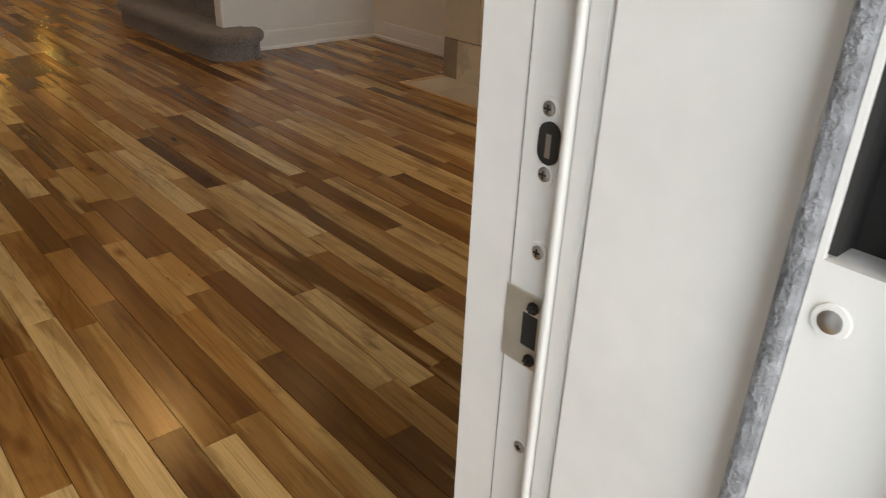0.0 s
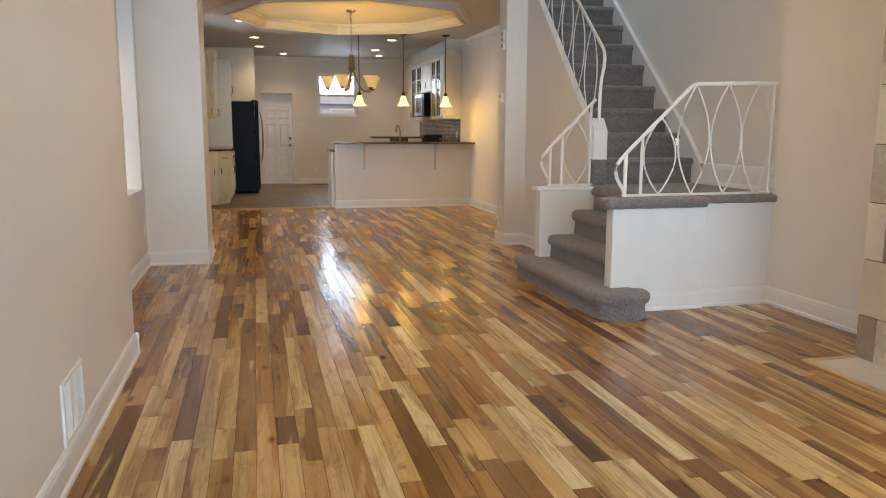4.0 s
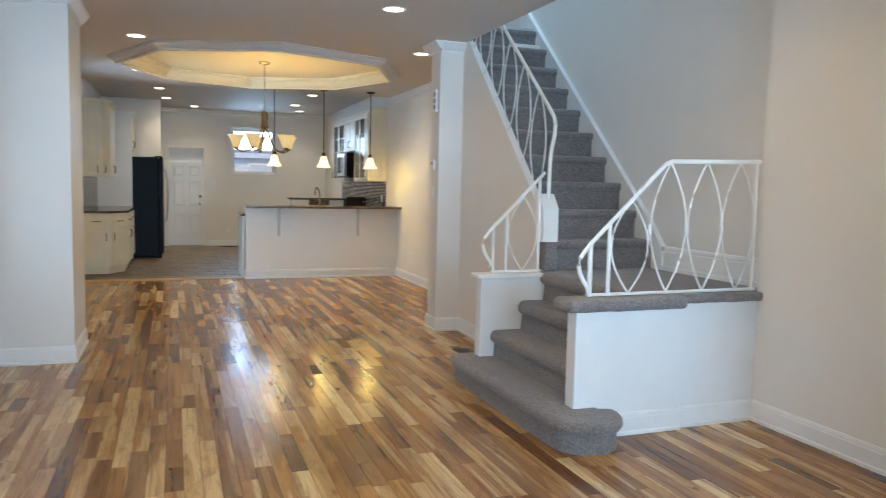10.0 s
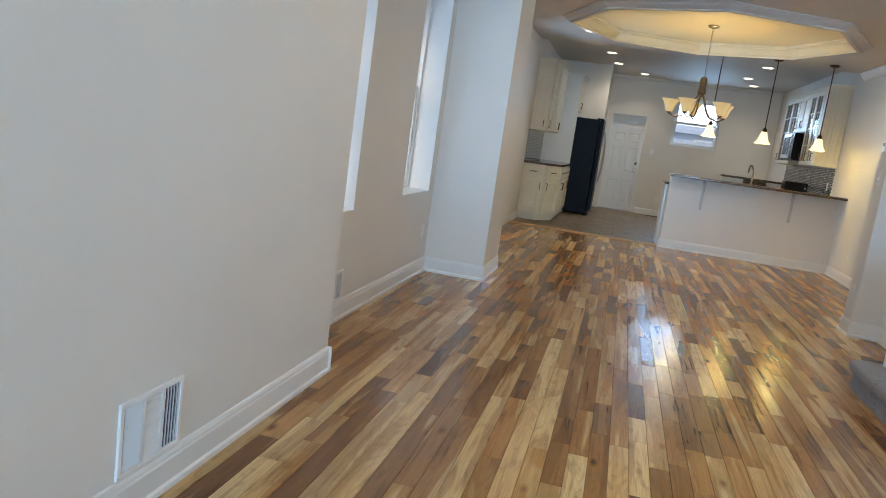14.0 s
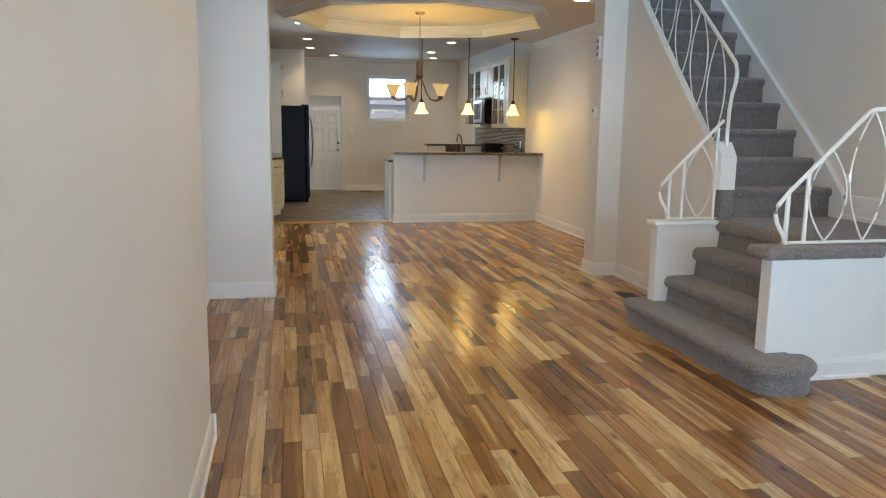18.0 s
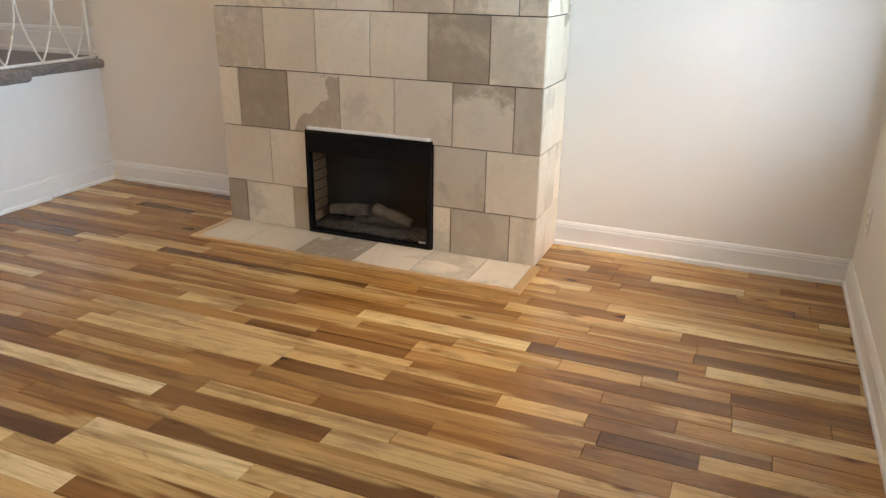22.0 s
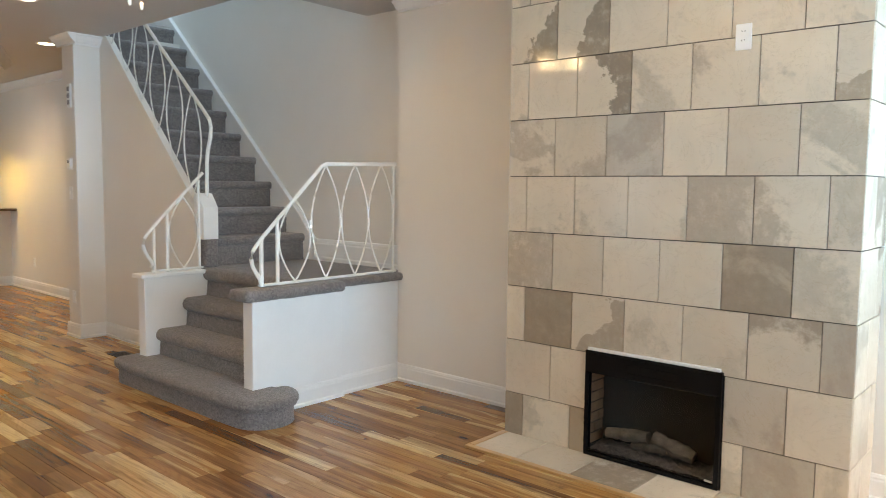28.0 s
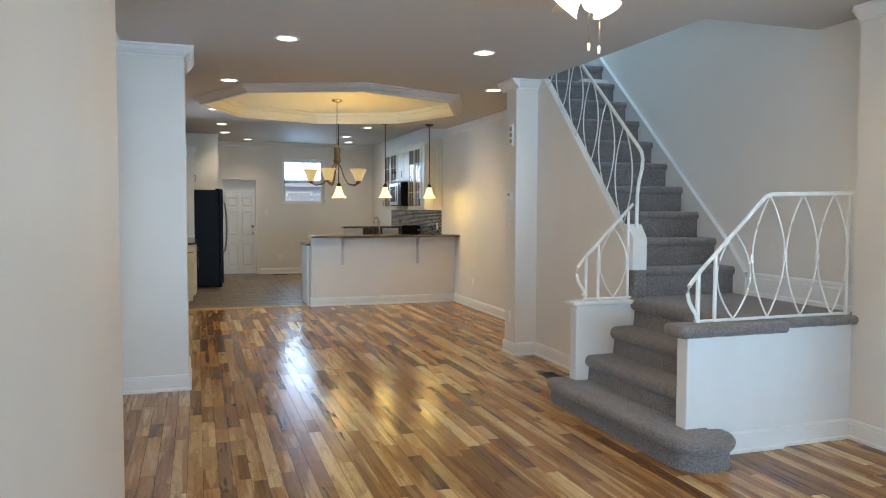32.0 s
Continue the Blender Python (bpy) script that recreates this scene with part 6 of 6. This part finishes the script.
# rebate stop with a soft bulb seal
part("stop", boxed(-0.016, -0.002, -0.088, -0.070, 0.012, 2.04, 0.003), M_DOOR, jamb)
part("bulb_seal", tube(bmesh.new(), [(-0.010, -0.066, 0.02), (-0.010, -0.066, 2.03)], 0.006, 10), M_PLASTIC, jamb, "white bulb weather seal", smooth=True)
bm = boxed(-0.020, -0.002, -0.205, -0.088, 0.012, 2.04, 0.004)
part("outer_jamb", bm, M_DOOR, jamb, "white painted outer jamb board")
# latch strike
bm = bmesh.new()
for a in ((-0.056, -0.051, 0.836, 0.893), (-0.037, -0.021, 0.836, 0.893), (-0.051, -0.037, 0.836, 0.852), (-0.051, -0.037, 0.878, 0.893)):
    box(bm, -0.0035, -0.001, a[0], a[1], a[2], a[3])
strike = part("strike_plate", bm, M_STRIKE, jamb, "satin nickel strike plate")
part("latch_hole", boxed(-0.0028, -0.0015, -0.052, -0.036, 0.851, 0.879), M_SLOT, strike)
# worn paint round the holes, with the steel of the bolt box in the slot
part("bolt_box", boxed(-0.0036, -0.0030, -0.0455, -0.0415, 0.989, 1.004), M_STEEL, jamb, "bright steel inside the bolt hole")
# deadbolt hole, with rounded ends
part("bolt_hole", prism(bmesh.new(), [(-0.0033, -0.0435 + 0.0084 * math.cos(a), 0.998 + (0.0055 if math.sin(a) > 0 else -0.0055) + 0.0080 * math.sin(a)) for a in [k * math.pi / 10 for k in range(20)]], (0.0012, 0, 0)), M_SLOT, jamb, "dark deadbolt hole")
for y, z, mt in ((-0.041, 1.019, M_STEEL), (-0.0425, 0.978, M_STEEL), (-0.044, 0.925, M_STEEL), (-0.047, 0.885, M_DKSCREW), (-0.048, 0.844, M_DKSCREW), (-0.046, 0.765, M_STEEL), (-0.041, 1.10, M_STEEL)):
    sc_ = part("screw", lathe(bmesh.new(), [(0.0046, 0), (0.0046, 0.0014), (0.003, 0.002)], pose(-0.0045 if mt is M_DKSCREW else -0.002, y, z, 0, -90), 14), mt, jamb, "cross-head screw", smooth=True)
    xs = (-0.0092, -0.0064) if mt is M_DKSCREW else (-0.0045, -0.0039)
    cross = boxed(xs[0], xs[1], y - 0.0026, y + 0.0026, z - 0.0005, z + 0.0005)
    part("screw_slot", box(cross, xs[0] - 0.0001, xs[1] + 0.0001, y - 0.0005, y + 0.0005, z - 0.0026, z + 0.0026), M_SLOT, sc_)
    if mt is M_STEEL:
        part("paint_ring", lathe(bmesh.new(), [(0.0076, 0), (0.0074, 0.0008), (0.0050, 0.0010), (0.0048, 0.0004)], pose(-0.002, y, z, 0, -90), 18, False), M_DOOR, sc_, "white paint left round the screw", smooth=True)
# grey strip on the surface paints the dark line of a jamb groove
part("groove", boxed(-0.0026, -0.0018, -0.0226, -0.0219, 0.012, 2.04), M_GREY, jamb, "thin grey strip for the shade in a groove")
part("seal_edge", boxed(-0.0052, -0.0030, -0.0595, -0.0580, 0.02, 2.03), M_GREY, jamb, "thin grey metal seal edge")
# storm door frame outside
sf = tagged(new("storm_door_frame"), "white metal storm door frame with a grey pile weatherstrip", "door frame", "", "structure")
sf.matrix_world = pose(-2.785, YF, 0)
part("pile_seal", boxed(-0.034, -0.018, -0.217, -0.205, 0.012, 2.04, 0.004, 2), M_PILE, sf, "fuzzy grey pile weatherstrip")
bm = boxed(-0.030, 0.02, -0.2205, -0.2175, -0.03, 2.06)
box(bm, -0.030, 0.02, -0.36, -0.252, -0.03, 2.06)
box(bm, -0.030, 0.02, -0.252, -0.2205, -0.03, 1.002)
box(bm, -0.030, 0.02, -0.252, -0.2205, 1.24, 2.06)
part("frame_leg", bm, M_PLASTIC, sf, "white metal frame leg")
part("flange", boxed(-0.046, -0.0302, -0.37, -0.285, -0.03, 2.06, 0.005, 2), M_PLASTIC, sf, "white rounded flange")
# black back and lining paint in the shade of this shallow pocket
pocket = part("latch_pocket", boxed(-0.008, -0.001, -0.252, -0.2205, 1.002, 1.24), M_SLOT, sf, "latch pocket back, black for the recess shade")
part("pocket_lining", boxed(-0.027, -0.008, -0.2245, -0.2206, 1.004, 1.238), M_SLOT, pocket, "metal pocket lining, black for the recess shade")
part("pocket_lining", boxed(-0.024, -0.008, -0.2518, -0.246, 1.004, 1.238, 0.002), M_BLACK, pocket, "pocket cheek, black for the recess shade")
for z in (0.977, 0.852):
    part("screw_washer", lathe(bmesh.new(), [(0.0085, 0), (0.0082, 0.0012), (0.0058, 0.0014)], pose(-0.0302, -0.231, z, 0, -90), 18), M_PLASTIC, sf, smooth=True)
part("caulk_bead", tube(bmesh.new(), [(-0.020, -0.2035 + 0.0008 * math.sin(k * 1.7), 0.012 + 2.02 * k / 60) for k in range(61)], [0.0022 + 0.0009 * math.sin(k * 2.3) for k in range(61)], 6), M_DOOR, sf, "uneven bead of white paint", smooth=True)
for z in (0.985, 0.86):
    part("screw", lathe(bmesh.new(), [(0.0055, 0), (0.0055, 0.002), (0.003, 0.0032)], pose(-0.030, -0.231, z - 0.008, 0, -90), 14), M_STEEL, sf, smooth=True)

# ---------------------------------------------------------------- outside the kitchen window
house = thing("rear_house", "distant grey-blue sided house behind the kitchen", "house", (-1.0, 27.0, -0.32))
part("wall", boxed(-7, 7, 0, 6, 0, 2.62), M_SIDING, house)
bm = bmesh.new()
prism(bm, [(-7.3, -0.3, 2.62), (-7.3, 6.3, 2.62), (-7.3, 3.0, 3.05)], (14.6, 0, 0))
part("roof", bm, M_FENCE, house)
for x in (-4, -1.5, 1.2, 4):
    wn = part("window", boxed(x - 0.5, x + 0.5, -0.06, 0.0, 1.55, 2.45), M_PLASTIC, house)
    part("pane", boxed(x - 0.42, x + 0.42, -0.07, -0.055, 1.62, 2.38), M_FENCE, wn)
bm = boxed(-40, 40, 59.9, 60, -0.3, 30)
structure("backdrop", bm, glowing("bright_sky", (0.80, 0.90, 1.0), 1.6), "pale overcast sky beyond the back yard", "sky")
fen = thing("yard_fence", "weathered board fence across the back yard", "fence", (-1.3, 20.5, -0.32))
for k in range(40):
    part("board", boxed(-4 + k * 0.2, -3.81 + k * 0.2, 0, 0.02, 0, 2.15 + 0.02 * (k % 3)), M_FENCE, fen)

# ---------------------------------------------------------------- hickory floor
floor = structure("floor", boxed(-4.45, 0.62, YF - 0.1, YK + 0.01, -0.0195, -0.016), M_SUB, "varnished hickory strip floor of mixed pale and brown boards", "floor")
PW = 0.0827
LENGTHS = [0.30, 0.42, 0.56, 0.74, 0.95, 1.20]
rnd = random.Random(21)


def board_shape(w, l):
    g, c = 0.0007, 0.0013
    vs, fs = [], []
    for z, i in ((0.0, g + c), (-0.0011, g), (-0.016, g)):
        vs += [(i, i, z), (w - i, i, z), (w - i, l - i, z), (i, l - i, z)]
    fs.append((0, 1, 2, 3))
    for a in (0, 4):
        for k in range(4):
            fs.append((a + k, a + 4 + k, a + 4 + (k + 1) % 4, a + (k + 1) % 4))
    return vs, fs


board_meshes = {}


def board_mesh(w, l, pale):
    key = (round(w, 3), round(l, 3), pale)
    if key not in board_meshes:
        vs, fs = board_shape(w, l)
        me = bpy.data.meshes.new("board")
        me.from_pydata(vs, [], fs)
        me.materials.append(M_PALE if pale else M_PLANK)
        board_meshes[key] = me
    return board_meshes[key]


near, far_v, far_f, count = [], [], [], 0
X0_ROWS = -2.165 - 25 * PW
rows = int((0.42 - X0_ROWS) / PW) + 1
PALE = {25: (-1.07, -0.26), 24: (-2.33, -1.41), 28: (-1.50, -0.89), 31: (-0.95, 0.15), 20: (-0.6, 0.2)}   # long pale boards by row
for r in range(rows):
    x = X0_ROWS + r * PW
    y = YF - 0.08 - rnd.uniform(0, 0.6)
    while y < YK:
        l = rnd.choice(LENGTHS)
        pale = False
        if r in PALE:
            p0, p1 = PALE[r]
            if y < p0 - 0.01 and y + l > p0:
                l = p0 - y
            elif abs(y - p0) < 0.011:
                l, pale = p1 - y, True
        e = min(y + l, YK)
        s = max(y, YF - 0.08)
        if e - s > 0.05:
            if (pale or (-2.75 < x < -1.0 and -2.45 < y < 1.4 and count < 290)) and s == y:
                ob = new("board", board_mesh(PW, e - s, pale))
                ob.parent = floor
                ob.location = (x, s, 0)
                count += 1
            else:
                vs, fs = board_shape(PW, e - s)
                base = len(far_v)
                far_v += [(a + x, b + s, c) for a, b, c in vs]
                far_f += [tuple(i + base for i in f) for f in fs]
        y += l
me = bpy.data.meshes.new("boards")
me.from_pydata(far_v, [], far_f)
me.materials.append(M_PLANKS)
tagged(new("boards", me), "hickory floor boards", "", "", "stuff").parent = floor

# kitchen tiles in running bond
kfloor = structure("floor_kitchen", boxed(-4.45, 0.62, YK + 0.05, YB + 0.1, -0.0195, -0.0005), M_KGROUT, "brown-grey ceramic tile kitchen floor", "floor")
tv, tf = [], []
TW, TD = 0.405, 0.405
for j in range(15):
    for i in range(-1, 13):
        x0, y0 = -4.45 + i * TW + (TW / 2 if j % 2 else 0), YK + 0.06 + j * TD
        x1, y1 = x0 + TW - 0.006, min(y0 + TD - 0.006, YB + 0.05)
        base = len(tv)
        tv += [(x0, y0, -0.005), (x1, y0, -0.005), (x1, y1, -0.005), (x0, y1, -0.005)]
        tv += [(x0 + .002, y0 + .002, 0.006), (x1 - .002, y0 + .002, 0.006), (x1 - .002, y1 - .002, 0.006), (x0 + .002, y1 - .002, 0.006)]
        tf += [(base + 4, base + 5, base + 6, base + 7)] + [(base + k, base + (k + 1) % 4, base + 4 + (k + 1) % 4, base + 4 + k) for k in range(4)]
me = bpy.data.meshes.new("kitchen_tiles")
me.from_pydata(tv, [], tf)
me.materials.append(M_KTILE)
tagged(new("kitchen_tiles", me), "brown-grey ceramic floor tiles", "", "", "stuff").parent = kfloor
bm = bmesh.new()
prism(bm, [(XL, YK - 0.02, 0), (XL, YK + 0.07, 0), (XL, YK + 0.07, 0.012), (XL, YK + 0.05, 0.02), (XL, YK, 0.016)], (2.21, 0, 0))
structure("trim_threshold", bm, M_OAK, "oak threshold strip between boards and kitchen tile", "threshold")
